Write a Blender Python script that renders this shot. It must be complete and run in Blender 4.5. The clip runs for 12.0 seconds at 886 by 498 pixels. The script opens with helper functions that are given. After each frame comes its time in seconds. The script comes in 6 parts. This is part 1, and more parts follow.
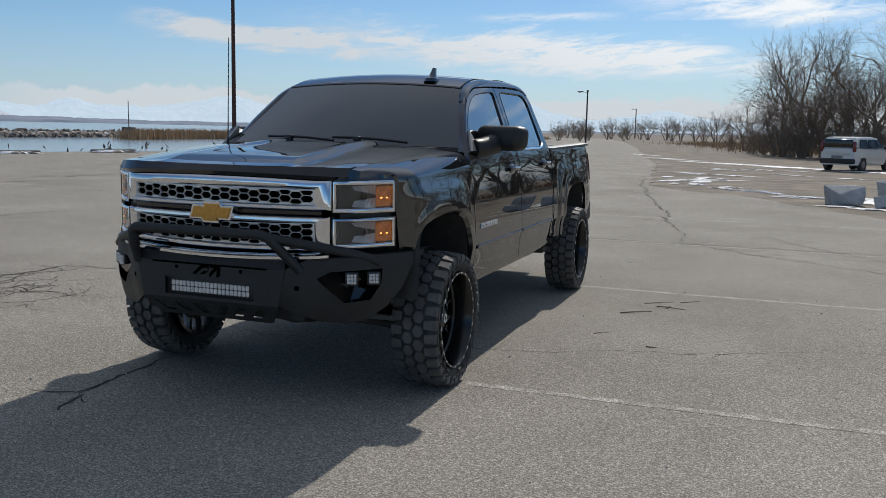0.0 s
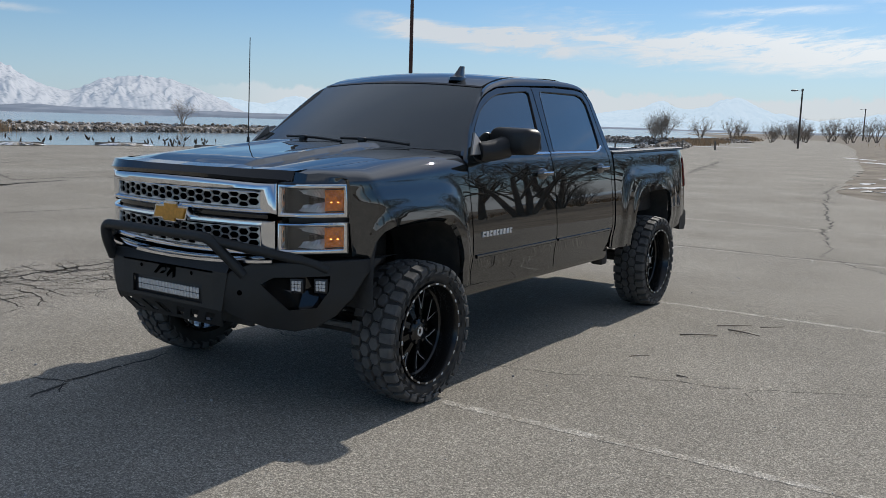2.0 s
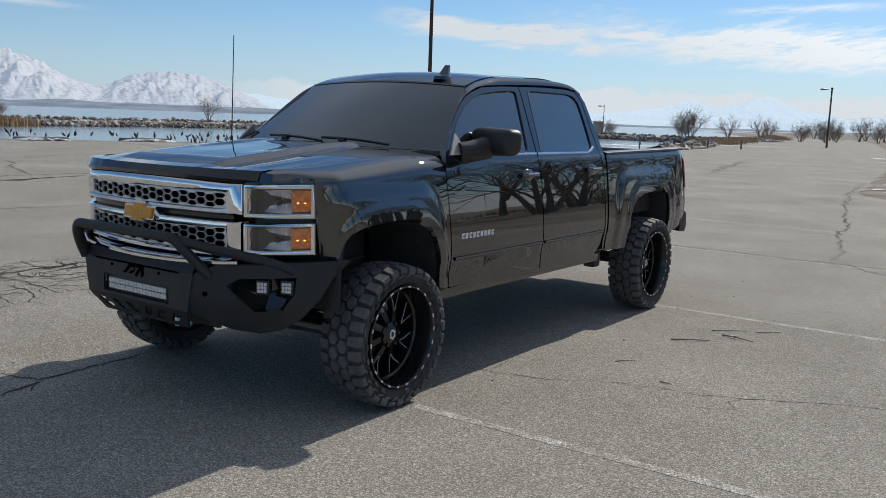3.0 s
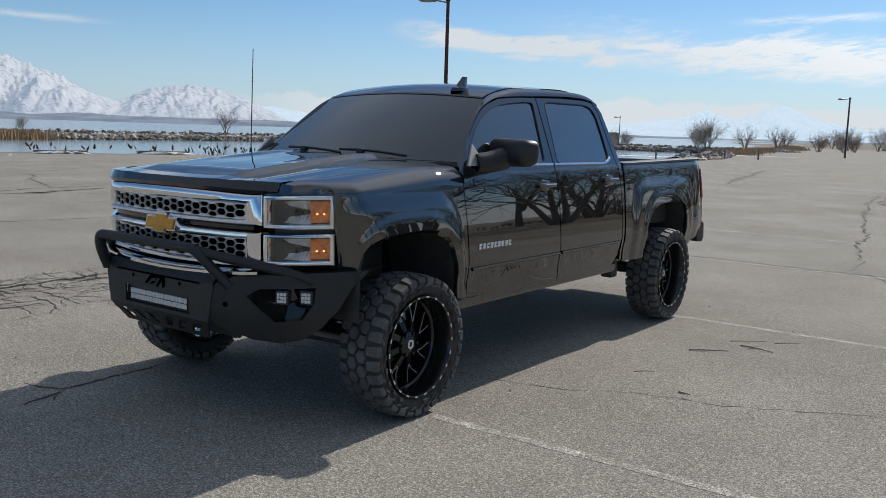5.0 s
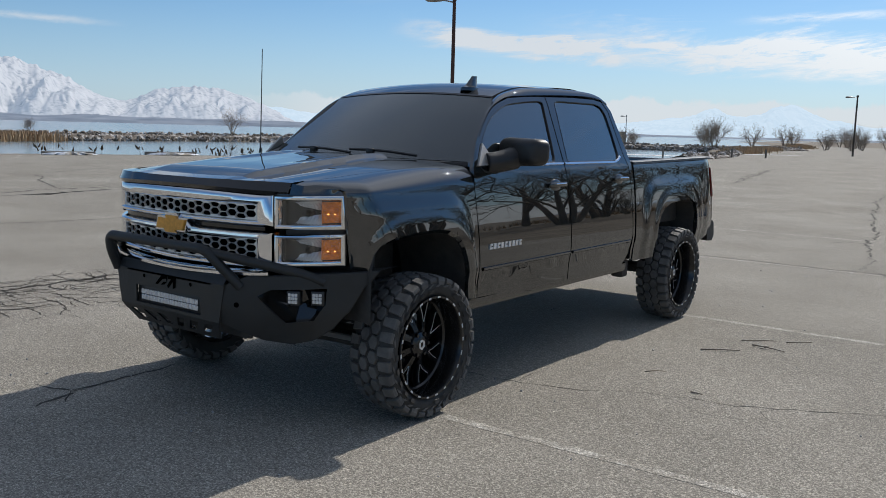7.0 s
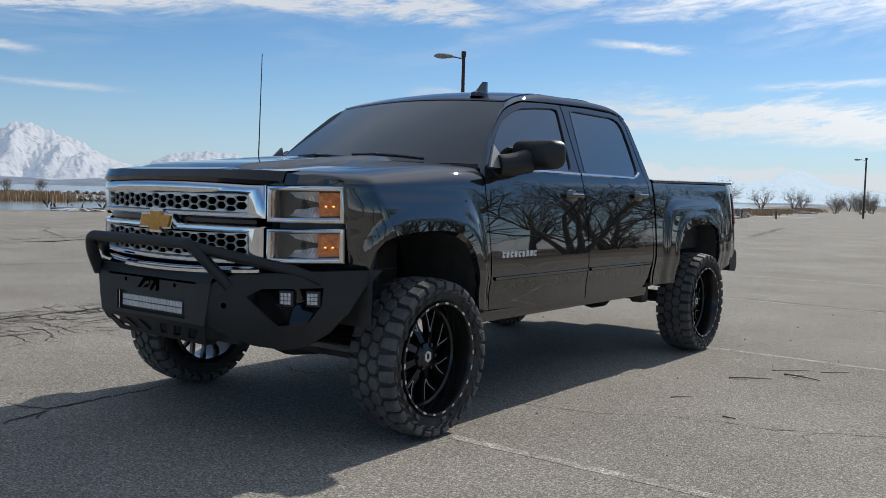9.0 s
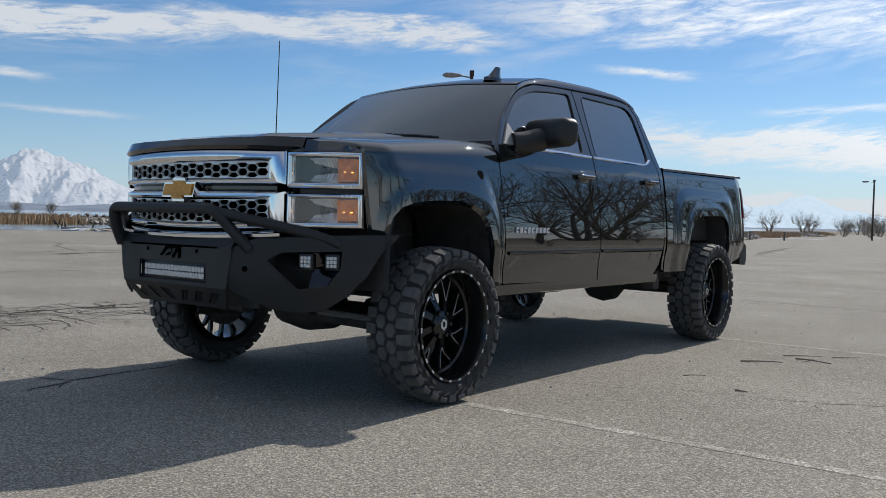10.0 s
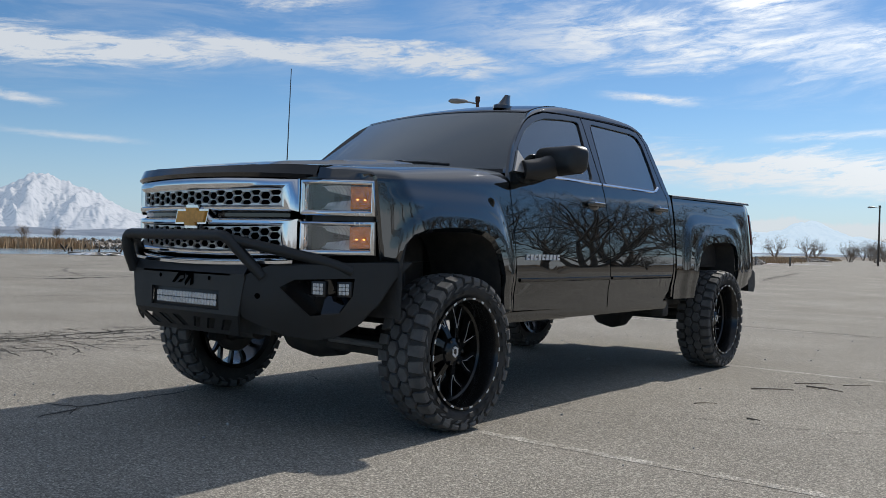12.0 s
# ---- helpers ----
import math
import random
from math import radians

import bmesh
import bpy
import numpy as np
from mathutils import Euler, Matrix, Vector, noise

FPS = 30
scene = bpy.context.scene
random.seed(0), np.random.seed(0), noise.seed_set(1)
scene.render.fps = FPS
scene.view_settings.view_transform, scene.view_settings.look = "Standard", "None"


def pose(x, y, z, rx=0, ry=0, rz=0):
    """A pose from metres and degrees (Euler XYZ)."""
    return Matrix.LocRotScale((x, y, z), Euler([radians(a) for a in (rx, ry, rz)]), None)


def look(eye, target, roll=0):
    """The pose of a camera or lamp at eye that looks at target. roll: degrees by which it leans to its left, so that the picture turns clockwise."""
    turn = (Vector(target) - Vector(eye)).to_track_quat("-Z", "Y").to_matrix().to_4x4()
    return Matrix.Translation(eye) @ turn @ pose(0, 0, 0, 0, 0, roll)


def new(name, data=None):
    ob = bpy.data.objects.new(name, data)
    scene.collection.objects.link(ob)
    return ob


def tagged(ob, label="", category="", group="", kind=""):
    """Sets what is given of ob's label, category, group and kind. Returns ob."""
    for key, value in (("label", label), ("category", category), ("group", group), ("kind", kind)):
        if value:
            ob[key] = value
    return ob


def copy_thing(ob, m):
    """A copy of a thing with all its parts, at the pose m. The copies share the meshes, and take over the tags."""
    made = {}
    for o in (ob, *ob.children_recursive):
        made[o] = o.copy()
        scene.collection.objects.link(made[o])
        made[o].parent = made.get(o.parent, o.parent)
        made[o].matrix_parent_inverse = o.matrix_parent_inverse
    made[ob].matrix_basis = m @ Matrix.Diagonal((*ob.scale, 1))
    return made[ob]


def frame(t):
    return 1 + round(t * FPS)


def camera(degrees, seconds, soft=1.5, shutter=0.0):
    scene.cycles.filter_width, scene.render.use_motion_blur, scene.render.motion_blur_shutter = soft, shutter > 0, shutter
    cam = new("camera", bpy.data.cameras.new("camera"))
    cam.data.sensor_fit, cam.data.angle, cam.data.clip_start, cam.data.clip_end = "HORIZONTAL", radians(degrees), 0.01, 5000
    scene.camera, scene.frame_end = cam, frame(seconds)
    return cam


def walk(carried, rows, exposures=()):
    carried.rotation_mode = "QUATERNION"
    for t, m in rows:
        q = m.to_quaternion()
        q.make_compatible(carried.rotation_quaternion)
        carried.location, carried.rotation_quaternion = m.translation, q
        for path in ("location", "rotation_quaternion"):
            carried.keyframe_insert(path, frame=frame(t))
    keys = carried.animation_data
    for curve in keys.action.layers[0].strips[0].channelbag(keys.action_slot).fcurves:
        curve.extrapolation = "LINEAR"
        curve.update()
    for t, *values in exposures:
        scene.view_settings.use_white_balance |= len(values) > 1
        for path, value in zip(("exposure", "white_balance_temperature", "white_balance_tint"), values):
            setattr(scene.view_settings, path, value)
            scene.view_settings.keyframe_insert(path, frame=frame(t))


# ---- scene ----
cam = camera(53.5, 12.0, 0.8)
PATH = [
    (0, (2.818, -4.921, 1.546), (2.132, -3.062, 1.277), 1.2),
    (0.5, (3.155, -4.676, 1.564), (2.351, -2.865, 1.288), 1.4),
    (1, (3.498, -4.461, 1.55), (2.557, -2.718, 1.273), 1.1),
    (1.5, (3.723, -4.274, 1.573), (2.695, -2.581, 1.294), 1.1),
    (2, (3.848, -4.041, 1.596), (2.754, -2.391, 1.313), 1.7),
    (2.5, (3.972, -3.874, 1.613), (2.856, -2.24, 1.324), 1.9),
    (3, (4.043, -3.805, 1.622), (2.902, -2.189, 1.331), 2.0),
    (3.5, (4.046, -3.811, 1.618), (2.89, -2.203, 1.336), 1.9),
    (5.5, (4.049, -3.836, 1.618), (2.873, -2.24, 1.353), 1.7),
    (6, (4.042, -3.838, 1.617), (2.863, -2.244, 1.351), 1.6),
    (6.5, (4.036, -3.836, 1.615), (2.853, -2.245, 1.349), 1.5),
    (7, (4.017, -3.833, 1.616), (2.832, -2.244, 1.349), 1.5),
    (7.2, (3.989, -3.836, 1.61), (2.806, -2.246, 1.344), 1.4),
    (8.8, (3.832, -3.532, 1.349), (2.628, -1.944, 1.174), 1.5),
    (9, (3.803, -3.528, 1.243), (2.591, -1.943, 1.121), 1.6),
    (9.5, (3.813, -3.565, 1.011), (2.592, -1.984, 0.918), 1.6),
    (10, (3.836, -3.629, 0.956), (2.607, -2.052, 0.891), 1.5),
    (10.5, (3.821, -3.659, 0.954), (2.593, -2.082, 0.911), 1.5),
    (11, (3.821, -3.662, 0.954), (2.592, -2.084, 0.935), 1.5),
    (11.5, (3.821, -3.663, 0.954), (2.586, -2.09, 0.94), 1.5),
    (12, (3.814, -3.659, 0.968), (2.575, -2.089, 0.959), 1.6),
]
walk(cam, [(t, look(eye, target, roll)) for t, eye, target, roll in PATH], [(0.0, -0.08), (1.5, -0.06), (3.0, 0.08), (12.0, 0.06)])

# ---- sky, sun ----
SUN_EL, SUN_AZ = 38.5, 0.5
world = bpy.data.worlds.new("sky")
scene.world = world
world.use_nodes = True
WN, WL = world.node_tree.nodes, world.node_tree.links


def wmath(op, a, b=0.0, c=0.0):
    n = WN.new("ShaderNodeMath")
    n.operation = op
    for k, v in enumerate((a, b, c)):
        if isinstance(v, (int, float)):
            n.inputs[k].default_value = v
        else:
            WL.new(v, n.inputs[k])
    return n.outputs[0]


def wmix(fac, a, b):
    n = WN.new("ShaderNodeMix")
    n.data_type = "RGBA"
    for k, v in ((0, fac), (6, a), (7, b)):
        if isinstance(v, (int, float, tuple)):
            n.inputs[k].default_value = v
        else:
            WL.new(v, n.inputs[k])
    return n.outputs[2]


def wnoise(vec, scale, detail, rough=0.55, distort=0.0):
    n = WN.new("ShaderNodeTexNoise")
    n.inputs["Scale"].default_value, n.inputs["Detail"].default_value = scale, detail
    n.inputs["Roughness"].default_value, n.inputs["Distortion"].default_value = rough, distort
    WL.new(vec, n.inputs["Vector"])
    return n.outputs["Fac"]


def wstep(v, lo, hi):
    n = WN.new("ShaderNodeMapRange")
    n.interpolation_type = "SMOOTHSTEP"
    n.inputs[1].default_value, n.inputs[2].default_value = lo, hi
    WL.new(v, n.inputs[0])
    return n.outputs[0]


sky = WN.new("ShaderNodeTexSky")
sky.sky_type, sky.sun_disc = "NISHITA", False
sky.sun_elevation, sky.sun_rotation = radians(SUN_EL), radians(SUN_AZ)
sky.altitude, sky.air_density, sky.dust_density, sky.ozone_density = 1400, 1.0, 0.35, 3.0
# thin cirrus: streaks on a high flat layer, and a white bank low over the far shore
way = WN.new("ShaderNodeTexCoord").outputs["Generated"]
sep = WN.new("ShaderNodeSeparateXYZ")
WL.new(way, sep.inputs[0])
up = wmath("MAXIMUM", sep.outputs[2], 0.0)
az = wmath("MULTIPLY", wmath("ARCTAN2", wmath("MULTIPLY", sep.outputs[0], -1.0), sep.outputs[1]), 57.3)
el = wmath("MULTIPLY", wmath("ARCSINE", sep.outputs[2]), 57.3)
flat = WN.new("ShaderNodeCombineXYZ")
lift = wmath("ADD", up, 0.1)
WL.new(wmath("DIVIDE", sep.outputs[0], lift), flat.inputs[0])
WL.new(wmath("DIVIDE", sep.outputs[1], lift), flat.inputs[1])
drift = WN.new("ShaderNodeMapping")
drift.inputs["Rotation"].default_value = (0, 0, radians(-24))
drift.inputs["Scale"].default_value = (0.42, 1.25, 1)
WL.new(flat.outputs[0], drift.inputs["Vector"])
layer = drift.outputs[0]
fibre = WN.new("ShaderNodeCombineXYZ")
WL.new(wmath("MULTIPLY", az, 0.085), fibre.inputs[0])
WL.new(wmath("MULTIPLY_ADD", az, 0.035, wmath("MULTIPLY", el, 0.42)), fibre.inputs[1])


def moved(vec, seed):
    shift = WN.new("ShaderNodeVectorMath")
    shift.operation = "ADD"
    WL.new(vec, shift.inputs[0])
    shift.inputs[1].default_value = (seed * 1.7, seed * 0.7, seed)
    return shift.outputs[0]


wisps = wstep(wnoise(moved(fibre.outputs[0], 3.1), 1.0, 9, 0.64, 0.7), 0.44, 0.76)
patches = wstep(wnoise(layer, 0.75, 5, 0.55, 0.5), 0.36, 0.66)
cirrus = wmath("MULTIPLY", wmath("MULTIPLY", wisps, wmath("MULTIPLY_ADD", patches, 0.62, 0.06)), wstep(el, 6.0, 13.0))
# unseen white cloud added overhead, thickening upwards, to raise the fill light
fill_veil = wmath("MULTIPLY", wstep(el, 17.0, 42.0), wmath("MULTIPLY_ADD", wnoise(layer, 1.1, 7, 0.6, 0.6), 1.1, 0.1))
cirrus = wmath("MAXIMUM", cirrus, wmath("MULTIPLY", fill_veil, 0.66))


def streak(az0, az1, el0, el1, thick, much, seed):
    """A long streak of cloud between two bearings, feathered by noise."""
    mid, half = (az0 + az1) / 2, abs(az0 - az1) / 2
    line = wmath("MULTIPLY_ADD", wmath("SUBTRACT", az, mid), (el1 - el0) / (az1 - az0), (el0 + el1) / 2)
    ruffle = wnoise(moved(fibre.outputs[0], seed * 2.3), 1.3, 9, 0.66, 0.6)
    strands = wnoise(moved(fibre.outputs[0], seed + 7), 3.4, 7, 0.7, 0.5)
    off = wmath("ADD", wmath("SUBTRACT", el, line), wmath("MULTIPLY_ADD", ruffle, 3.4 * thick, -1.7 * thick))
    across = wmath("SUBTRACT", 1.0, wmath("DIVIDE", wmath("ABSOLUTE", off), thick))
    along = wmath("SUBTRACT", 1.0, wmath("DIVIDE", wmath("ABSOLUTE", wmath("SUBTRACT", az, mid)), half))
    return wmath("MULTIPLY", wmath("MULTIPLY", wstep(across, -0.15, 1.0), wstep(along, 0.0, 0.85)), wmath("MULTIPLY", wstep(strands, 0.26, 0.64), 1.4 * much))


for row in ((41.0, 22.5, 6.5, 4.6, 0.95, 2.0, 1.0), (33.0, -5.0, 6.4, 3.7, 1.25, 1.7, 2.0), (78.0, 46.0, 10.3, 12.0, 1.05, 1.5, 3.0), (59.0, 40.0, 12.6, 11.3, 0.85, 1.3, 4.0),
            (50.0, 31.0, 12.5, 11.4, 0.95, 1.3, 5.0), (43.0, 4.0, 14.6, 11.5, 2.2, 0.75, 6.0), (24.0, -8.0, 14.0, 9.0, 1.8, 0.7, 7.0), (69.0, 61.0, 8.5, 7.7, 0.4, 0.7, 8.0),
            (20.0, 8.0, 7.0, 7.3, 0.3, 0.6, 9.0), (29.5, 21.0, 10.0, 9.1, 0.35, 0.8, 11.0), (67.0, 56.0, 6.1, 5.8, 0.3, 0.45, 12.0), (54.0, 42.0, 14.8, 15.2, 0.8, 0.8, 13.0),
            (12.0, -14.0, 8.6, 6.4, 1.1, 0.8, 14.0), (32.0, 2.0, 5.3, 3.6, 0.9, 1.0, 15.0), (27.0, 12.0, 16.5, 14.5, 2.0, 0.9, 16.0), (10.0, -6.0, 17.0, 11.0, 2.4, 0.8, 17.0)):
    cirrus = wmath("MAXIMUM", cirrus, streak(*row))
bank_top = wmath("MULTIPLY_ADD", wnoise(way, 16.0, 7, 0.62), 3.0, 0.75)
bank = wmath("MULTIPLY", wstep(wmath("SUBTRACT", bank_top, el), -0.05, 0.3), wstep(wmath("SUBTRACT", 52.0, az), 0.0, 10.0))
haze = wmath("MULTIPLY", wstep(wmath("MULTIPLY", el, -1.0), -9.0, 0.5), 0.62)
tone = WN.new("ShaderNodeHueSaturation")
tone.inputs["Saturation"].default_value, tone.inputs["Value"].default_value = 1.2, 0.88
WL.new(sky.outputs[0], tone.inputs["Color"])
toward = WN.new("ShaderNodeVectorMath")
toward.operation = "DOT_PRODUCT"
WL.new(way, toward.inputs[0])
toward.inputs[1].default_value = (math.sin(radians(SUN_AZ)) * math.cos(radians(SUN_EL)), math.cos(radians(SUN_AZ)) * math.cos(radians(SUN_EL)), math.sin(radians(SUN_EL)))
# thin cloud scatters more light forward, round the sun
forward = wmath("MULTIPLY", wstep(toward.outputs["Value"], 0.72, 1.0), 0.75)
cloud_tint = wmix(forward, (6.3, 6.6, 6.95, 1), (15.0, 15.0, 14.6, 1))
pale = wmix(haze, tone.outputs[0], (3.1, 4.45, 6.3, 1))
cloudy = wmix(wmath("MINIMUM", wmath("MULTIPLY", cirrus, 0.9), 0.9), pale, cloud_tint)
cloudy = wmix(wmath("MULTIPLY", bank, 0.82), cloudy, (6.3, 6.7, 7.1, 1))
WL.new(cloudy, WN["Background"].inputs[0])
WN["Background"].inputs[1].default_value = 0.105

sun = new("sun", bpy.data.lights.new("sun", "SUN"))
sun.data.energy, sun.data.angle, sun.data.color = 3.5, radians(0.6), (1.0, 0.95, 0.87)
sun.matrix_world = look((10 * math.sin(radians(SUN_AZ)), 10 * math.cos(radians(SUN_AZ)), 10 * math.tan(radians(SUN_EL))), (0, 0, 0))


# ---- materials ----
def material(name, col, rough=0.5, metal=0.0, coat=0.0, col2=None, scale=8.0, detail=6, lo=0.35, hi=0.65, bump=0.0, bscale=60.0, fine=0.0, fscale=300.0, stretch=(1, 1, 1), spec=0.5, trans=0.0, rough2=None, glow=None, coat_ior=1.5):
    m = bpy.data.materials.new(name)
    m.use_nodes = True
    n, l = m.node_tree.nodes, m.node_tree.links
    b = n["Principled BSDF"]
    b.inputs["Base Color"].default_value = (*col, 1)
    b.inputs["Roughness"].default_value, b.inputs["Metallic"].default_value = rough, metal
    b.inputs["Coat Weight"].default_value, b.inputs["Coat Roughness"].default_value = coat, 0.012
    b.inputs["Specular IOR Level"].default_value, b.inputs["Transmission Weight"].default_value = spec, trans
    b.inputs["Coat IOR"].default_value = coat_ior
    if glow:
        b.inputs["Emission Color"].default_value, b.inputs["Emission Strength"].default_value = (*glow[:3], 1), glow[3]
    tc = n.new("ShaderNodeTexCoord")
    mp = n.new("ShaderNodeMapping")
    mp.inputs["Scale"].default_value = stretch
    l.new(tc.outputs["Object"], mp.inputs["Vector"])

    def noise_of(s, d):
        t = n.new("ShaderNodeTexNoise")
        t.inputs["Scale"].default_value, t.inputs["Detail"].default_value, t.inputs["Roughness"].default_value = s, d, 0.6
        l.new(mp.outputs[0], t.inputs["Vector"])
        return t.outputs["Fac"]

    def ramp(v, a, z):
        r = n.new("ShaderNodeMapRange")
        r.inputs[1].default_value, r.inputs[2].default_value = a, z
        l.new(v, r.inputs[0])
        return r.outputs[0]

    def mixed(fac, a, z):
        x = n.new("ShaderNodeMix")
        x.data_type = "RGBA"
        l.new(fac, x.inputs[0])
        for k, v in ((6, a), (7, z)):
            if isinstance(v, tuple):
                x.inputs[k].default_value = (*v, 1)
            else:
                l.new(v, x.inputs[k])
        return x.outputs[2]

    if col2:
        big = ramp(noise_of(scale, detail), lo, hi)
        out = mixed(big, tuple(col), tuple(col2))
        if fine:
            grain = ramp(noise_of(fscale, 3), 0.3, 0.7)
            hs = n.new("ShaderNodeHueSaturation")
            l.new(out, hs.inputs["Color"])
            ma = n.new("ShaderNodeMath")
            ma.operation = "MULTIPLY_ADD"
            l.new(grain, ma.inputs[0])
            ma.inputs[1].default_value, ma.inputs[2].default_value = 2 * fine, 1 - fine
            l.new(ma.outputs[0], hs.inputs["Value"])
            out = hs.outputs["Color"]
        l.new(out, b.inputs["Base Color"])
        if rough2 is not None:
            mr = n.new("ShaderNodeMapRange")
            l.new(big, mr.inputs[0])
            mr.inputs[3].default_value, mr.inputs[4].default_value = rough, rough2
            l.new(mr.outputs[0], b.inputs["Roughness"])
    if bump:
        bp = n.new("ShaderNodeBump")
        bp.inputs["Strength"].default_value, bp.inputs["Distance"].default_value = bump, 0.01
        l.new(noise_of(bscale, 4), bp.inputs["Height"])
        l.new(bp.outputs[0], b.inputs["Normal"])
    return m


PAINT = material("black_paint", (0.0075, 0.009, 0.009), 0.5, 0.0, 1.0, (0.009, 0.0105, 0.0105), 2.0, spec=0.0, coat_ior=2.06)
CHROME = material("chrome", (0.82, 0.83, 0.85), 0.06, 1.0, 0, (0.74, 0.75, 0.77), 9.0)
GRILLE_SILVER = material("silver_grille", (0.72, 0.72, 0.71), 0.28, 0.45, 0.3, (0.62, 0.62, 0.61), 14.0)
POWDER = material("powder_coat", (0.013, 0.014, 0.014), 0.46, 0.0, 0, (0.02, 0.021, 0.021), 6.0, bump=0.12, bscale=420, rough2=0.58)
PLASTIC = material("black_plastic", (0.014, 0.014, 0.015), 0.42, 0, 0, (0.02, 0.02, 0.02), 12.0, bump=0.05, bscale=500)
GLOSS = material("gloss_black", (0.006, 0.006, 0.007), 0.1, 0, 0.6, (0.009, 0.009, 0.009), 5.0)
UNDER = material("underbody", (0.026, 0.025, 0.024), 0.7, 0, 0, (0.055, 0.05, 0.044), 9.0, bump=0.2)
RUBBER = material("rubber", (0.022, 0.021, 0.02), 0.7, 0, 0, (0.05, 0.047, 0.042), 5.0, 8, 0.42, 0.7, bump=0.15, bscale=160)
TREAD = material("tread_rubber", (0.072, 0.07, 0.067), 0.68, 0, 0, (0.13, 0.126, 0.12), 9.0, 8, 0.4, 0.7, bump=0.2, bscale=220)
RIM = material("rim_black", (0.006, 0.006, 0.006), 0.24, 0, 0.12, (0.012, 0.012, 0.012), 8.0)
MILLED = material("milled_metal", (0.8, 0.8, 0.8), 0.3, 0.35, 0, (0.66, 0.66, 0.66), 60.0)
GLASS = material("tinted_glass", (0.02, 0.023, 0.025), 0.02, 0, 1.0, trans=0.55, spec=0.5, coat_ior=1.75)
SIDE_GLASS = material("tinted_side_glass", (0.02, 0.023, 0.025), 0.02, 0, 1.0, trans=0.5, spec=0.5, coat_ior=2.0)
LENS = material("clear_lens", (0.96, 0.97, 0.97), 0.02, 0, 0, trans=1.0)
AMBER = material("amber_lens", (0.80, 0.24, 0.02), 0.12, 0, 0.5, (0.30, 0.075, 0.006), 55.0, bump=0.5, bscale=90, glow=(1.0, 0.28, 0.03, 0.07))
REFLECTOR = material("reflector", (0.94, 0.94, 0.94), 0.22, 0.45, 0, (0.8, 0.81, 0.82), 40.0)
# near-black colour that stands for the shade inside openings
HOLE_SHADE = material("hole_shade", (0.002, 0.002, 0.002), 1.0, spec=0.0)
HOUSING = material("lamp_housing", (0.012, 0.012, 0.013), 0.3, 0.0, 0, (0.03, 0.03, 0.031), 30.0)
LIT_BULB = material("lit_amber_bulb", (0.9, 0.4, 0.05), 0.3, glow=(1.0, 0.42, 0.06, 3.0))
LED = material("led_face", (0.75, 0.76, 0.76), 0.2, 0.3, 0, (0.5, 0.5, 0.5), 70.0)
GOLD = material("gold_badge", (0.78, 0.36, 0.05), 0.42, 0.1, 0.2, (0.62, 0.28, 0.035), 60.0)
REDLENS = material("red_lens", (0.16, 0.008, 0.008), 0.1, 0, 0.6)
# pale grey puts the sail panel's bright reflection into its base colour
SAIL_SHEEN = material("sail_sheen", (0.42, 0.41, 0.39), 0.35, 0.2, 0, (0.36, 0.35, 0.335), 20.0)
SEAT = material("dark_cloth", (0.03, 0.03, 0.032), 0.9, 0, 0, (0.045, 0.045, 0.045), 30.0)

ASPHALT = material("asphalt", (0.212, 0.194, 0.164), 0.93, 0, 0, (0.312, 0.288, 0.247), 0.45, 9, 0.28, 0.72, bump=0.55, bscale=90, fine=0.4, fscale=70, spec=0.25)
LINE = material("worn_line", (0.27, 0.245, 0.205), 0.92, 0, 0, (0.46, 0.435, 0.39), 6.0, 10, 0.37, 0.65, bump=0.55, bscale=90, fine=0.45, fscale=70, spec=0.25)


def speckle(m, rows):
    """Stone chips of many tones: (cells per metre, darkest, lightest) at several sizes."""
    n, l = m.node_tree.nodes, m.node_tree.links
    socket = n["Principled BSDF"].inputs["Base Color"]
    at = n.new("ShaderNodeTexCoord").outputs["Object"]
    for scale, lo, hi in rows:
        v = n.new("ShaderNodeTexVoronoi")
        v.inputs["Scale"].default_value = scale
        l.new(at, v.inputs["Vector"])
        split = n.new("ShaderNodeSeparateColor")
        l.new(v.outputs["Color"], split.inputs[0])
        power = n.new("ShaderNodeMath")
        power.operation = "POWER"
        power.inputs[1].default_value = 2.2
        l.new(split.outputs[0], power.inputs[0])
        r = n.new("ShaderNodeMapRange")
        r.inputs[3].default_value, r.inputs[4].default_value = lo, hi
        l.new(power.outputs[0], r.inputs[0])
        hs = n.new("ShaderNodeHueSaturation")
        l.new(socket.links[0].from_socket, hs.inputs["Color"])
        l.new(r.outputs[0], hs.inputs["Value"])
        l.new(hs.outputs["Color"], socket)


speckle(ASPHALT, ((160, 0.70, 1.78), (55, 0.92, 1.13)))
speckle(LINE, ((160, 0.70, 1.78), (55, 0.92, 1.13)))
CRACK = material("crack_dirt", (0.035, 0.032, 0.028), 0.95, 0, 0, (0.07, 0.062, 0.05), 20.0)
DIRT = material("dirt", (0.235, 0.196, 0.148), 0.96, 0, 0, (0.11, 0.086, 0.06), 0.7, 10, bump=0.6, bscale=12, fine=0.3, fscale=40)
SNOW = material("snow", (0.76, 0.78, 0.82), 0.7, 0, 0, (0.3, 0.262, 0.21), 1.8, 10, 0.47, 0.6, bump=0.4, bscale=6)
WATER = material("water", (0.24, 0.27, 0.28), 0.16, 0, 0, (0.21, 0.24, 0.25), 0.05, bump=0.12, bscale=0.9, stretch=(0.4, 1, 1))
ROCK = material("grey_rock", (0.3, 0.305, 0.315), 0.9, 0, 0, (0.46, 0.455, 0.445), 3.0, 9, bump=0.7, bscale=14, fine=0.2, fscale=50)
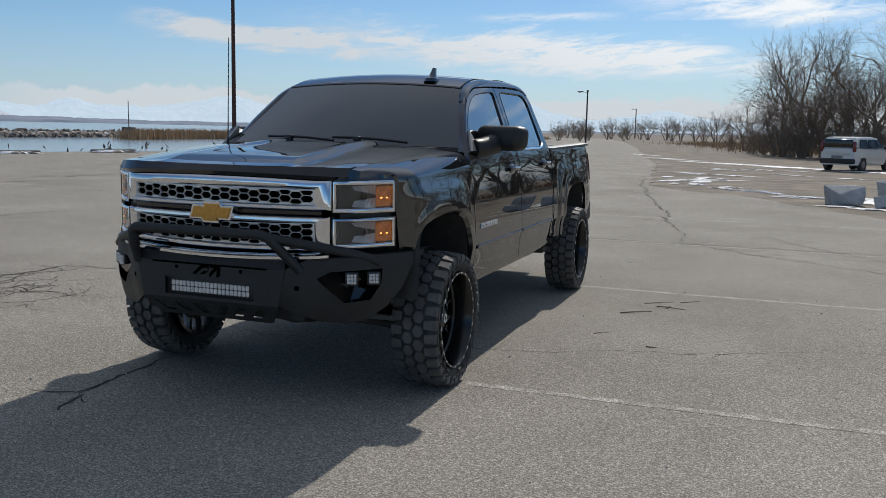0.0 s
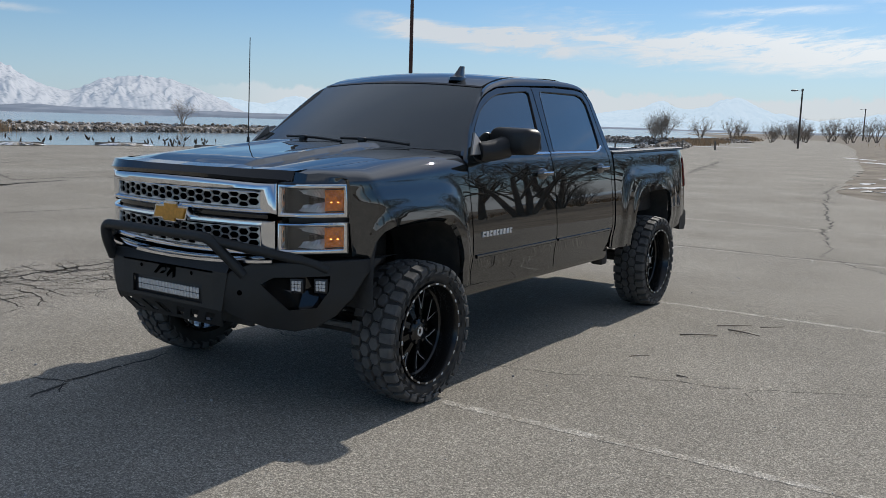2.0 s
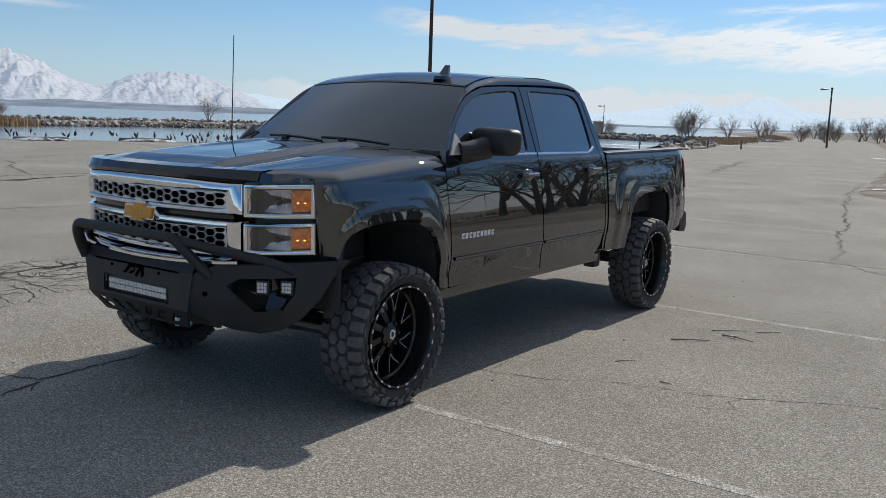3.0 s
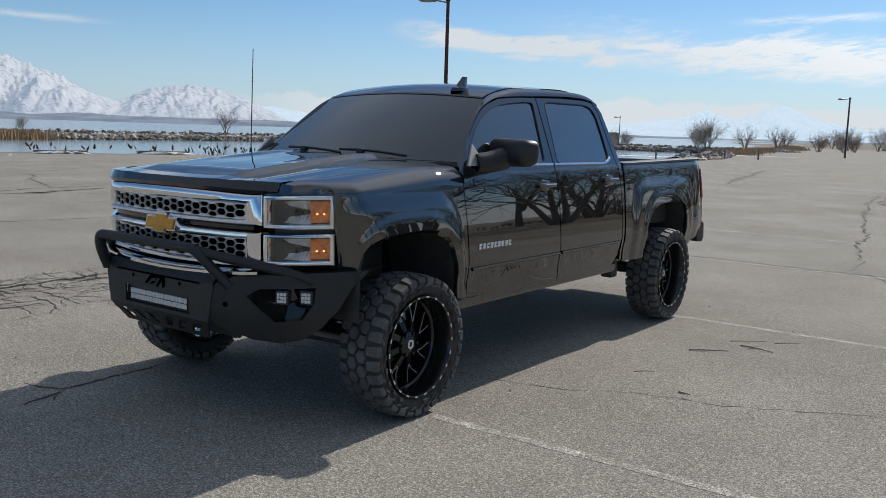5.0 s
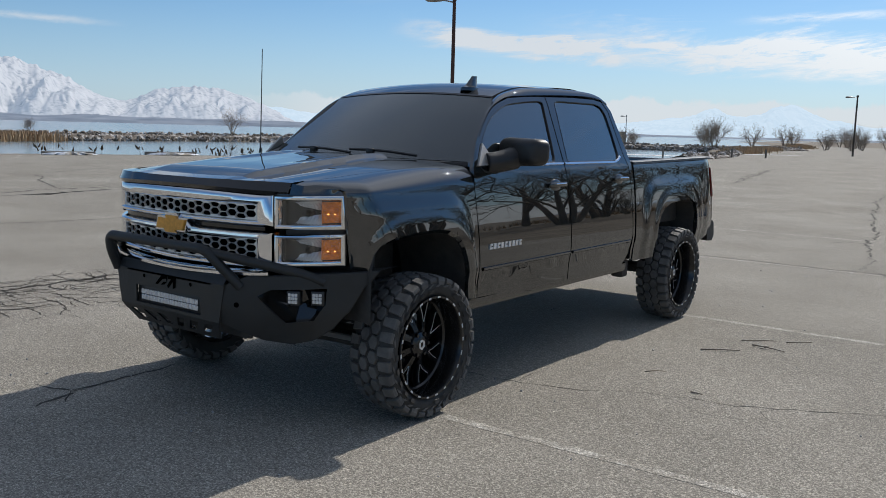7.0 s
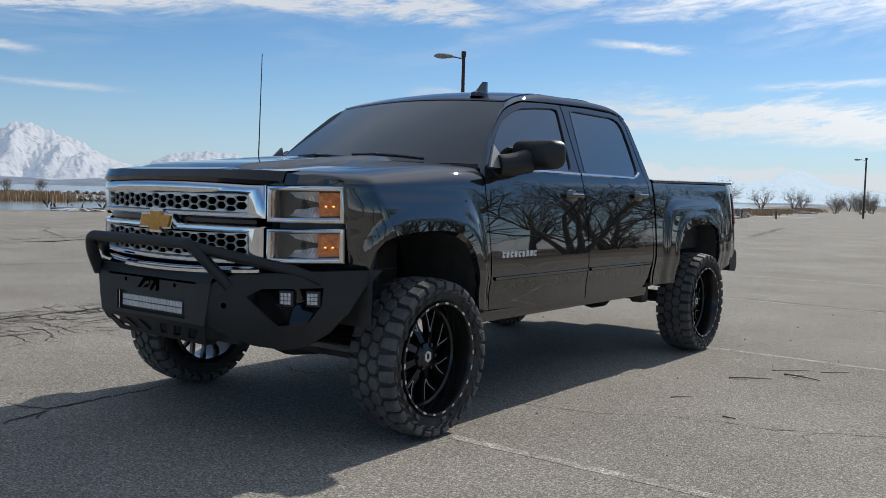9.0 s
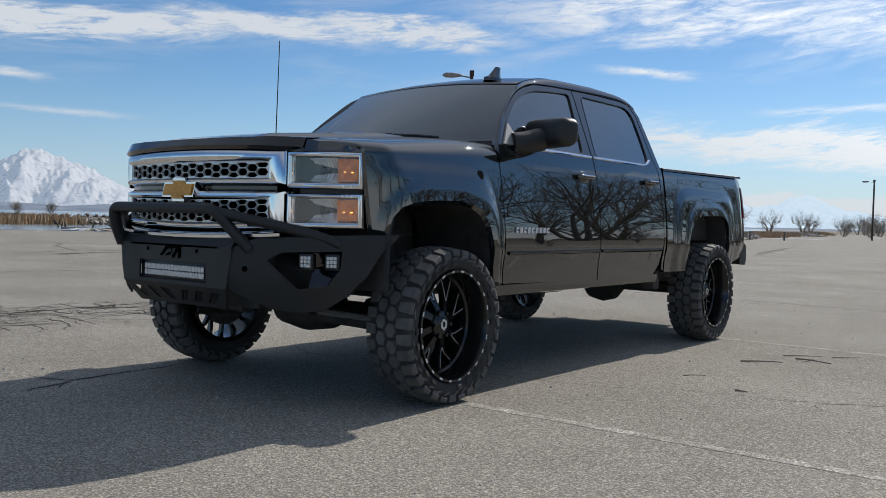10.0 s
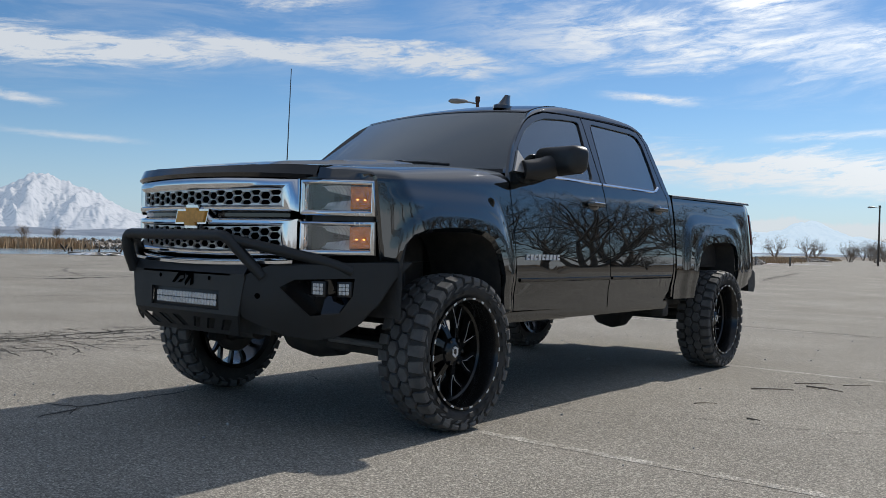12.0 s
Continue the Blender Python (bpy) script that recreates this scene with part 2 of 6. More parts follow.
RIPRAP = material("bank_rock", (0.15, 0.125, 0.10), 0.95, 0, 0, (0.6, 0.57, 0.54), 1.6, 6, 0.5, 0.64, bump=0.5, bscale=6)
BARK = material("bark", (0.2, 0.16, 0.125), 0.95, 0, 0, (0.3, 0.245, 0.195), 2.0)
STRAW = material("dry_grass", (0.46, 0.33, 0.2), 0.95, 0, 0, (0.32, 0.21, 0.12), 1.2)
CATTAIL = material("dark_reed", (0.05, 0.042, 0.035), 0.95, 0, 0, (0.09, 0.075, 0.055), 4.0)
RUST_POLE = material("rusty_pole", (0.1, 0.045, 0.032), 0.75, 0.2, 0, (0.06, 0.035, 0.03), 1.5)
POLE_WOOD = material("dark_pole", (0.07, 0.06, 0.052), 0.9, 0, 0, (0.1, 0.085, 0.07), 2.0)
GREY_METAL = material("grey_metal", (0.3, 0.3, 0.3), 0.5, 0.6, 0, (0.22, 0.22, 0.22), 5.0)
WHITE_PAINT = material("white_car_paint", (0.72, 0.72, 0.7), 0.3, 0, 0.6, (0.66, 0.66, 0.64), 3.0)
CONCRETE = material("weathered_beam", (0.11, 0.1, 0.088), 0.95, 0, 0, (0.2, 0.185, 0.165), 3.0, bump=0.4, bscale=20)
# blue-grey base colour carries the distance haze over the far land
SHORE = material("far_land_haze", (0.13, 0.17, 0.23), 1.0, 0, 0, (0.26, 0.3, 0.36), 0.01, 8)
BUILDING = material("tan_wall", (0.45, 0.4, 0.33), 0.9, 0, 0, (0.38, 0.34, 0.28), 0.5)


for m in (GLASS, SIDE_GLASS):
    m.node_tree.nodes["Principled BSDF"].inputs["Coat Tint"].default_value = (0.92, 1.0, 0.95, 1)


# ---- helpers for building ----
def finish(bm, name, mat, parent=None, label="", smooth=True, angle=32):
    bmesh.ops.recalc_face_normals(bm, faces=bm.faces)
    me = bpy.data.meshes.new(name)
    bm.to_mesh(me)
    bm.free()
    for m in mat if isinstance(mat, (list, tuple)) else (mat,):
        me.materials.append(m)
    if smooth:
        me.polygons.foreach_set("use_smooth", [True] * len(me.polygons))
        me.set_sharp_from_angle(angle=radians(angle))
    ob = new(name, me)
    if parent:
        ob.parent = parent
    if label:
        tagged(ob, label)
    return ob


def part(name, bm, mat, parent, label="", **k):
    return finish(bm, name, mat, parent, label, **k)


def curve(xs, ys):
    """A smooth curve through points."""
    xs, ys = np.array(xs, float), np.array(ys, float)
    d = np.gradient(ys, xs)

    def at(x):
        x = min(max(x, xs[0]), xs[-1])
        i = min(max(int(np.searchsorted(xs, x)) - 1, 0), len(xs) - 2)
        h = xs[i + 1] - xs[i]
        t = (x - xs[i]) / h
        return float((2 * t**3 - 3 * t**2 + 1) * ys[i] + (t**3 - 2 * t**2 + t) * h * d[i] + (3 * t**2 - 2 * t**3) * ys[i + 1] + (t**3 - t**2) * h * d[i + 1])
    return at


def rounded(pts, r, n=3):
    """The outline with its corners rounded."""
    out = []
    for i, p in enumerate(pts):
        a, b, c = Vector(pts[i - 1]), Vector(p), Vector(pts[(i + 1) % len(pts)])
        q = min(r, (a - b).length * 0.45, (c - b).length * 0.45)
        s, e = b + (a - b).normalized() * q, b + (c - b).normalized() * q
        for k in range(n + 1):
            t = k / n
            out.append(tuple((1 - t) ** 2 * s + 2 * t * (1 - t) * b + t * t * e))
    return out


def sheet(outline, fmap, back, step=0.07, holes=()):
    """A curved panel: a flat outline cut into a grid, laid on fmap, with thickness along back."""
    bm = bmesh.new()
    if holes:
        edges = []
        for loop in (outline, *holes):
            vs = [bm.verts.new((a, b, 0)) for a, b in loop]
            edges += [bm.edges.new((vs[i - 1], vs[i])) for i in range(len(vs))]
        bmesh.ops.triangle_fill(bm, edges=edges, use_beauty=True)
    else:
        bm.faces.new([bm.verts.new((a, b, 0)) for a, b in outline])
    los, his = [min(p[k] for p in outline) for k in (0, 1)], [max(p[k] for p in outline) for k in (0, 1)]
    for k in (0, 1):
        n = max(1, round((his[k] - los[k]) / step))
        for i in range(1, n):
            co, no = [0, 0, 0], [0, 0, 0]
            co[k], no[k] = los[k] + (his[k] - los[k]) * i / n, 1
            bmesh.ops.bisect_plane(bm, geom=bm.verts[:] + bm.edges[:] + bm.faces[:], plane_co=co, plane_no=no, dist=1e-5)
    for v in bm.verts:
        v.co = Vector(fmap(v.co.x, v.co.y))
    got = bmesh.ops.extrude_face_region(bm, geom=bm.faces[:])
    for v in got["geom"]:
        if isinstance(v, bmesh.types.BMVert):
            v.co += Vector(back)
    return bm


def loft(rows, closed=False, caps=False, bm=None):
    bm = bm or bmesh.new()
    vs = [[bm.verts.new(p) for p in row] for row in rows]
    n = len(rows[0])
    for a, b in zip(vs, vs[1:]):
        for i in range(n if closed else n - 1):
            j = (i + 1) % n
            bm.faces.new((a[i], a[j], b[j], b[i]))
    if caps:
        bm.faces.new(vs[0][::-1])
        bm.faces.new(vs[-1])
    return bm


def thicken(bm, back):
    got = bmesh.ops.extrude_face_region(bm, geom=bm.faces[:])
    for v in got["geom"]:
        if isinstance(v, bmesh.types.BMVert):
            v.co += Vector(back)
    return bm


def block(x0, x1, y0, y1, z0, z1, bevel=0.01, bm=None, m=None, seg=2):
    b = bmesh.new()
    bmesh.ops.create_cube(b, size=1, matrix=Matrix.LocRotScale(((x0 + x1) / 2, (y0 + y1) / 2, (z0 + z1) / 2), None, (x1 - x0, y1 - y0, z1 - z0)))
    if bevel:
        bmesh.ops.bevel(b, geom=b.edges[:], offset=bevel, segments=seg, affect="EDGES", profile=0.5)
    if m is not None:
        bmesh.ops.transform(b, matrix=m, verts=b.verts)
    return joined(bm, b)


def joined(bm, b):
    if bm is None:
        return b
    me = bpy.data.meshes.new("tmp")
    b.to_mesh(me)
    b.free()
    bm.from_mesh(me)
    bpy.data.meshes.remove(me)
    return bm


def prism(outline, fmap, back, bm=None):
    """A flat shape with depth."""
    b = bmesh.new()
    f = b.faces.new([b.verts.new(fmap(*p)) for p in outline])
    got = bmesh.ops.extrude_face_region(b, geom=[f])
    for v in got["geom"]:
        if isinstance(v, bmesh.types.BMVert):
            v.co += Vector(back)
    return joined(bm, b)


def tube(points, radii, sides=10, bm=None, smooth=3):
    """A round bar along a smoothed line."""
    pts = [Vector(p) for p in points]
    for _ in range(smooth):
        if len(pts) > 2:
            new_pts = [pts[0]]
            for a, b in zip(pts, pts[1:]):
                new_pts += [a.lerp(b, 0.25), a.lerp(b, 0.75)]
            pts = new_pts + [pts[-1]]
    n = len(pts)
    if isinstance(radii, (int, float)):
        radii = (radii, radii)
    rows, side = [], None
    for i, p in enumerate(pts):
        t = (pts[min(i + 1, n - 1)] - pts[max(i - 1, 0)]).normalized()
        side = (side - t * side.dot(t)).normalized() if side else t.orthogonal().normalized()
        other = t.cross(side)
        r = radii[0] + (radii[1] - radii[0]) * i / max(n - 1, 1)
        rows.append([p + (side * math.cos(a) + other * math.sin(a)) * r for a in (2 * math.pi * k / sides for k in range(sides))])
    return loft(rows, closed=True, caps=True, bm=bm)


def lathe(profile, segments=64, bm=None, axis_m=None):
    """Rows of (x, r) turned about the x axis."""
    b = bmesh.new()
    rows = [[Vector((x, r * math.cos(2 * math.pi * k / segments), r * math.sin(2 * math.pi * k / segments))) for k in range(segments)] for x, r in profile]
    loft(rows, closed=True, bm=b)
    if axis_m is not None:
        bmesh.ops.transform(b, matrix=axis_m, verts=b.verts)
    return joined(bm, b)


# ---- the pickup truck: front axle at y = 0, nose towards -y ----
truck = tagged(new("pickup_truck"), "lifted black crew-cab pickup truck parked on grey asphalt", "truck")
front_y = curve([0, 0.3, 0.645, 0.8, 0.9, 0.97, 1.01], [-0.888, -0.868, -0.782, -0.672, -0.54, -0.42, -0.30])
side_lo = curve([0.48, 0.58, 0.74, 0.775, 0.85, 0.95, 1.05, 1.15, 1.25, 1.33, 1.385, 1.42], [0.985, 1.0, 1.014, 1.023, 1.025, 1.021, 1.013, 1.003, 0.991, 0.978, 0.965, 0.952])
corner_x = curve([-0.60, -0.54, -0.47, -0.40, -0.3, -0.15], [0.885, 0.922, 0.962, 0.99, 1.01, 1.02])
hood_y = curve([-0.9, -0.7, -0.35, -0.05, 0.25, 0.62], [1.32, 1.338, 1.372, 1.402, 1.426, 1.43])
roof_y = curve([0.95, 1.14, 1.3, 1.8, 2.4, 2.66], [1.775, 1.85, 1.90, 1.94, 1.938, 1.882])


def smooth01(t):
    t = min(max(t, 0.0), 1.0)
    return t * t * (3 - 2 * t)


def side_x(z):
    return side_lo(z) if z <= 1.42 else 1.556 - 0.4255 * z


def hood_z(x, y):
    a = abs(x)
    dome = 0.030 * (1 - smooth01((a - 0.40 + 0.06 * (y + 0.8)) / 0.05)) * smooth01((y + 0.86) / 0.25) - 0.012 * (1 - smooth01((a - 0.22) / 0.12)) * smooth01((y + 0.5) / 0.5)
    return hood_y(y) + dome - 0.14 * max(0.0, a - 0.55) ** 1.5 + 0.008 * (1 - a)


def flare(y, z):
    """Squared raised panel round each wheel, with a second lip along the opening."""
    out = 0.0
    for yc, ahead, behind, top, much, soft in ((0.0, 1.2, 0.46 + 0.19 * (1.25 - z), 1.285, 0.021, 0.12), (3.62, 0.70, 0.67, 1.30, 0.020, 0.12)):
        q = (abs((y - yc) / (behind if y > yc else ahead)) ** 7 + (max(z - 0.3, 0.0) / (top - 0.3)) ** 7) ** (1 / 7)
        ring = (abs((y - yc) / 0.445) ** 3.4 + abs((max(z, 0.5) - 0.5) / 0.565) ** 3.4) ** (1 / 3.4)
        out = max(out, much * (1 - smooth01((q - 0.995 + soft) / soft)) + 0.009 * (1 - smooth01(((ring - 1) * 0.45 - 0.05) / 0.03)))
    return out


def tail_in(y):
    return 0.03 * smooth01((y - 4.3) / 0.3) ** 2


def set_back(s, y, z):
    return 0.20 * (s < 0) * smooth01((2.2 - y) / 1.2) * smooth01((z - 1.36) / 0.16)


def side_map(s):
    return lambda y, z: (s * (side_x(z) + flare(y, z) - tail_in(y)), y + set_back(s, y, z), z)


def seam_x(y):
    return 0.735 + 0.11 * smooth01((y + 0.68) / 1.2)


def fender_map(s):
    def at(y, v):
        low = min(v, 1.28)
        x = min(side_x(low), corner_x(y)) if y < -0.15 else side_x(low)
        x += flare(y, low) * smooth01((y + 0.56) / 0.22)
        if v <= 1.28:
            return (s * x, y, v)
        t = (v - 1.28) / 0.24
        a, c = Vector((x, 0, 1.28)), Vector((seam_x(y) + 0.006, 0, hood_z(seam_x(y), y)))
        b = Vector((x - 0.012, 0, c.z - 0.014))
        p = a * (1 - t) ** 2 + b * 2 * t * (1 - t) + c * t * t
        return (s * p.x, y, p.z)
    return at


def between(p, q, t):
    return [(a + (c - a) * t, b_ + (d - b_) * t) for (a, b_), (c, d) in zip(p, q)]


ARCH_F = [(-0.435, 0.60), (-0.43, 0.88), (-0.405, 0.965), (-0.36, 1.015), (-0.27, 1.043), (-0.09, 1.058), (0.11, 1.06), (0.225, 1.046), (0.305, 1.01), (0.362, 0.94), (0.404, 0.833), (0.437, 0.62)]
ARCH_R = [(3.17, 0.60), (3.178, 0.863), (3.235, 0.95), (3.321, 1.008), (3.45, 1.044), (3.69, 1.056), (3.93, 1.053), (4.01, 1.02), (4.045, 0.95), (4.06, 0.80), (4.075, 0.62)]

for s in (1, -1):
    inward = (-s * 0.03, 0, 0)
    # front fender with its wheel arch
    top = [(0.545 - 1.08 * k / 12, 1.52) for k in range(13)]
    outline = [(-0.495, 0.905), (-0.44, 0.895)] + ARCH_F[1:] + [(0.565, 0.60), (0.548, 0.96), (0.526, 1.28)] + top + [(-0.53, 1.28)]
    part("fender", sheet(outline, fender_map(s), (-s * 0.025, 0, -0.02), 0.022), PAINT, truck)
    # black arch liners
    for arch, nm in ((ARCH_F, "wheel_arch_liner"), (ARCH_R, "wheel_arch_liner")):
        rows = [[(s * x, y, z) for y, z in arch] for x in (1.02, 0.9, 0.72, 0.52)]
        liner = part(nm, loft(rows), UNDER, truck, "dark textured wheel arch liner")
    # doors with framed window openings
    door_f = [(0.575, 0.60), (0.558, 0.96), (0.536, 1.28), (0.55, 1.39), (0.60, 1.455), (0.70, 1.57), (0.80, 1.655), (0.90, 1.73), (0.97, 1.77), (1.05, 1.802), (1.2, 1.843), (1.45, 1.862), (1.70, 1.872), (1.705, 1.82), (1.668, 1.42), (1.692, 1.2), (1.715, 0.58)]
    win_f = [(0.79, 1.417), (0.70, 1.50), (0.73, 1.56), (0.82, 1.637), (0.915, 1.705), (1.05, 1.768), (1.174, 1.803), (1.38, 1.826), (1.60, 1.842), (1.648, 1.835), (1.640, 1.79), (1.595, 1.56), (1.562, 1.417)]
    door_r = [(1.727, 0.58), (1.704, 1.2), (1.68, 1.42), (1.717, 1.82), (1.712, 1.872), (2.1, 1.885), (2.45, 1.885), (2.58, 1.872), (2.645, 1.80), (2.658, 1.58), (2.668, 1.45), (2.70, 1.37), (2.72, 1.1), (2.733, 0.82), (2.70, 0.67), (2.60, 0.585)]
    win_r = [(1.735, 1.417), (1.775, 1.62), (1.812, 1.82), (1.83, 1.85), (1.9, 1.853), (2.46, 1.855), (2.545, 1.835), (2.588, 1.78), (2.592, 1.62), (2.580, 1.455), (2.54, 1.417)]
    win_f, win_r = rounded(win_f, 0.035), rounded(win_r, 0.035)
    for nm, o, w in (("front_door", door_f, win_f), ("rear_door", door_r, win_r)):
        door = part(nm, sheet(o, side_map(s), inward, 0.06, [w]), PAINT, truck)
        inner = [((y - np.mean([q[0] for q in w])) * 0.989 + np.mean([q[0] for q in w]), (z - 1.63) * 0.972 + 1.63) for y, z in w]
        b = bmesh.new()
        loop = [[Vector(side_map(s)(*p)) + Vector((s * dx, 0, 0)) for p in q + q[:1]] for q, dx in ((w, -0.002), (w, 0.003), (inner, 0.001), (inner, -0.012))]
        part("window_trim", loft(loop, bm=b), GLOSS, door)
        part("window", sheet(w, lambda y, z: (s * (side_x(z) - 0.009), y + set_back(s, y, z), z), (-s * 0.004, 0, 0), 0.12), SIDE_GLASS, door, "dark tinted glass")
        # chrome belt strip
        y0, y1 = (0.80, 1.665) if nm == "front_door" else (1.685, 2.60)
        rise = [(y0 + (y1 - y0) * k / 14) for k in range(15)]
        lift_at = lambda y: 0.04 * smooth01((y - 2.50) / 0.10) if nm == "rear_door" else 0.0
        b = loft([[(s * (side_x(z + lift_at(y)) + dx), y, z + lift_at(y)) for y in rise] for dx, z in ((0.0, 1.418), (0.007, 1.415), (0.008, 1.404), (0.0, 1.398))])
        part("belt_strip", b, CHROME, door, "chrome belt strip")
        # handle: cup and chrome-capped grip
        yh, zh = (1.52, 1.262) if nm == "front_door" else (2.52, 1.276)
        x = side_x(zh)
        cup = bmesh.new()
        bmesh.ops.create_uvsphere(cup, u_segments=20, v_segments=10, radius=1, matrix=Matrix.LocRotScale((s * (x - 0.004), yh - 0.01, zh - 0.004), None, (0.014, 0.085, 0.046)))
        part("handle_cup", cup, GLOSS, door, "dark recessed handle cup")
        hb = block(-0.012, 0.012, -0.115, 0.115, -0.017, 0.017, 0.011, seg=3)
        for v in hb.verts:
            v.co.x += 0.012 * (1 - (v.co.y / 0.115) ** 2)
        bmesh.ops.transform(hb, matrix=Matrix.Translation((s * (x + 0.018), yh, zh + 0.004)), verts=hb.verts)
        part("door_handle", hb, PAINT, door)
        part("handle_cap", tube([(s * (x + 0.04), yh - 0.07, zh + 0.012), (s * (x + 0.043), yh, zh + 0.012), (s * (x + 0.04), yh + 0.07, zh + 0.012)], 0.0055, 8), CHROME, door)
        # raised moulding line low on the door
        y0, y1 = (0.60, 1.70) if nm == "front_door" else (1.74, 2.70)
        b = loft([[(s * (side_x(z) + dx), y, z) for y in (y0, (y0 + y1) / 2, y1)] for dx, z in ((-0.002, 0.788), (0.008, 0.784), (0.01, 0.772), (-0.002, 0.762))])
        part("door_moulding", b, PAINT, door)
    # badge on the front door: nine plain metal blocks
    badge = tagged(new("door_badge"), "row of small chrome badge blocks")
    badge.parent = truck
    for k in range(9):
        b = prism([(0.0, 0.0), (0.027, 0.0), (0.031, 0.034), (0.004, 0.034)], lambda a, z, k=k: (s * (side_x(0.905) + 0.001), 0.660 + k * 0.0425 + a, 0.894 + z), (s * 0.006, 0, 0))
        if k in (0, 2, 8, 4):
            b = prism([(0.0, 0.0), (0.027, 0.0), (0.03, 0.013), (0.012, 0.013), (0.013, 0.022), (0.031, 0.022), (0.032, 0.034), (0.004, 0.034)], lambda a, z, k=k: (s * (side_x(0.905) + 0.001), 0.660 + k * 0.0425 + a, 0.894 + z), (s * 0.006, 0, 0))
        part("badge_block", b, MILLED, badge)
    # cab corner, sill
    part("cab_corner", sheet([(2.745, 0.62), (2.745, 0.82), (2.732, 1.1), (2.712, 1.37), (2.680, 1.45), (2.670, 1.58), (2.657, 1.80), (2.592, 1.882), (2.66, 1.862), (2.71, 1.80), (2.738, 1.6), (2.755, 1.43), (2.77, 1.37), (2.775, 0.62)], side_map(s), (-s * 0.06, 0, 0), 0.07), PAINT, truck)
    rows = [[(s * x, y, z) for y in (0.47, 1.2, 2.0, 2.70)] for x, z in ((0.975, 0.602), (0.992, 0.592), (0.994, 0.56), (0.982, 0.53), (0.90, 0.515), (0.86, 0.56))]
    part("sill", loft(rows, closed=False), PAINT, truck)
    # windscreen pillar and roof rail
    c1 = [(0.552, 1.402), (0.602, 1.465), (0.70, 1.58), (0.80, 1.665), (0.90, 1.74), (0.97, 1.78), (1.05, 1.812), (1.2, 1.853), (1.45, 1.872), (1.70, 1.885), (2.1, 1.902), (2.40, 1.905), (2.57, 1.89), (2.665, 1.855)]
    c2 = [(0.875, 0.61, 1.418), (0.855, 0.68, 1.475), (0.815, 0.79, 1.575), (0.78, 0.89, 1.665), (0.745, 0.985, 1.745), (0.725, 1.045, 1.792), (0.70, 1.12, 1.835), (0.683, 1.24, 1.878), (0.68, 1.45, 1.92), (0.68, 1.70, 1.935), (0.68, 2.1, 1.944), (0.68, 2.40, 1.940), (0.68, 2.57, 1.922), (0.68, 2.70, 1.880)]
    ks = list(range(len(c1)))
    lower, upper = [curve(ks, [p[j] for p in c1]) for j in (0, 1)], [curve(ks, [p[j] for p in c2]) for j in (0, 1, 2)]
    c1, c2 = [tuple(f(k) for f in lower) for k in np.linspace(0, ks[-1], 44)], [tuple(f(k) for f in upper) for k in np.linspace(0, ks[-1], 44)]
    rows = []
    for (y, z), q in zip(c1, c2):
        a, c = Vector((side_x(z) + 0.004, y, z)), Vector(q)
        b = Vector((a.x - 0.012, (a.y + c.y) / 2 - 0.004, max(a.z, c.z) + 0.012))
        back_by = set_back(s, y, z)
        rows.append([(s * p.x, p.y + back_by * (1 - t), p.z) for p, t in ((a * (1 - t) ** 2 + b * 2 * t * (1 - t) + c * t * t, t) for t in (0, 0.2, 0.4, 0.6, 0.8, 1.0))])
    part("roof_rail", thicken(loft(rows), (-s * 0.02, 0, -0.02)), PAINT, truck)
    # cargo bed side
    outline = [(2.80, 0.60), (2.80, 1.39), (3.4, 1.402), (4.0, 1.412), (4.49, 1.42), (4.555, 1.40), (4.59, 1.2), (4.60, 0.86), (4.56, 0.70), (4.12, 0.62)] + ARCH_R[::-1]
    part("bed_side", sheet(outline, side_map(s), (-s * 0.03, 0, 0), 0.025), PAINT, truck)
    rows = [[(s * x, y, z + 0.01 + 0.03 * (y - 2.8) / 1.9) for y in (2.80, 3.4, 4.0, 4.51)] for x, z in ((0.972, 1.375), (0.968, 1.392), (0.95, 1.398), (0.86, 1.398), (0.845, 1.385), (0.845, 1.34))]
    part("bed_rail_cap", loft(rows), PLASTIC, truck, "dull black bed rail cap")
    part("bed_inner_wall", block(*sorted((s * 0.82, s * 0.85)), 2.80, 4.54, 0.86, 1.37, 0.005), UNDER, truck)
    # tail lamp at the corner
    part("tail_lamp", sheet([(4.572, 1.05), (4.556, 1.33), (4.585, 1.33), (4.606, 1.05)], lambda y, z: (s * (side_x(z) + 0.006 - tail_in(y)), y, z), (-s * 0.03, 0, 0), 0.05), REDLENS, truck, "red tail lamp")
    # rear bumper: step end, and the middle part further back
    rows = [[(s * x, y + dy, z) for y, z in ((4.56, 0.79), (4.67, 0.815), (4.72, 0.79), (4.74, 0.66), (4.70, 0.61), (4.56, 0.62))] for x, dy in ((0.70, 0.13), (0.82, 0.07), (0.93, 0.0), (0.985, -0.03))]
    part("rear_bumper", loft(rows, closed=True, caps=True), POWDER, truck, "matt black rear bumper")
    # outside mirror
    hull = block(-0.18, 0.18, -0.075, 0.075, -0.092, 0.092, 0.055, seg=5)
    for v in hull.verts:
        u = (v.co.x * s + 0.18) / 0.36
        v.co.z = v.co.z * (1.0 - 0.10 * u) + 0.012 * u - 0.016 * (1 - u)
        v.co.y += 0.03 * u * u
    bmesh.ops.transform(hull, matrix=pose(1.068 if s > 0 else -0.945, 0.93 if s > 0 else 0.98, 1.496 if s > 0 else 1.455, 0, s * 4, s * -20), verts=hull.verts)
    mir = part("door_mirror", hull, PLASTIC, truck, "black door mirror", angle=60)
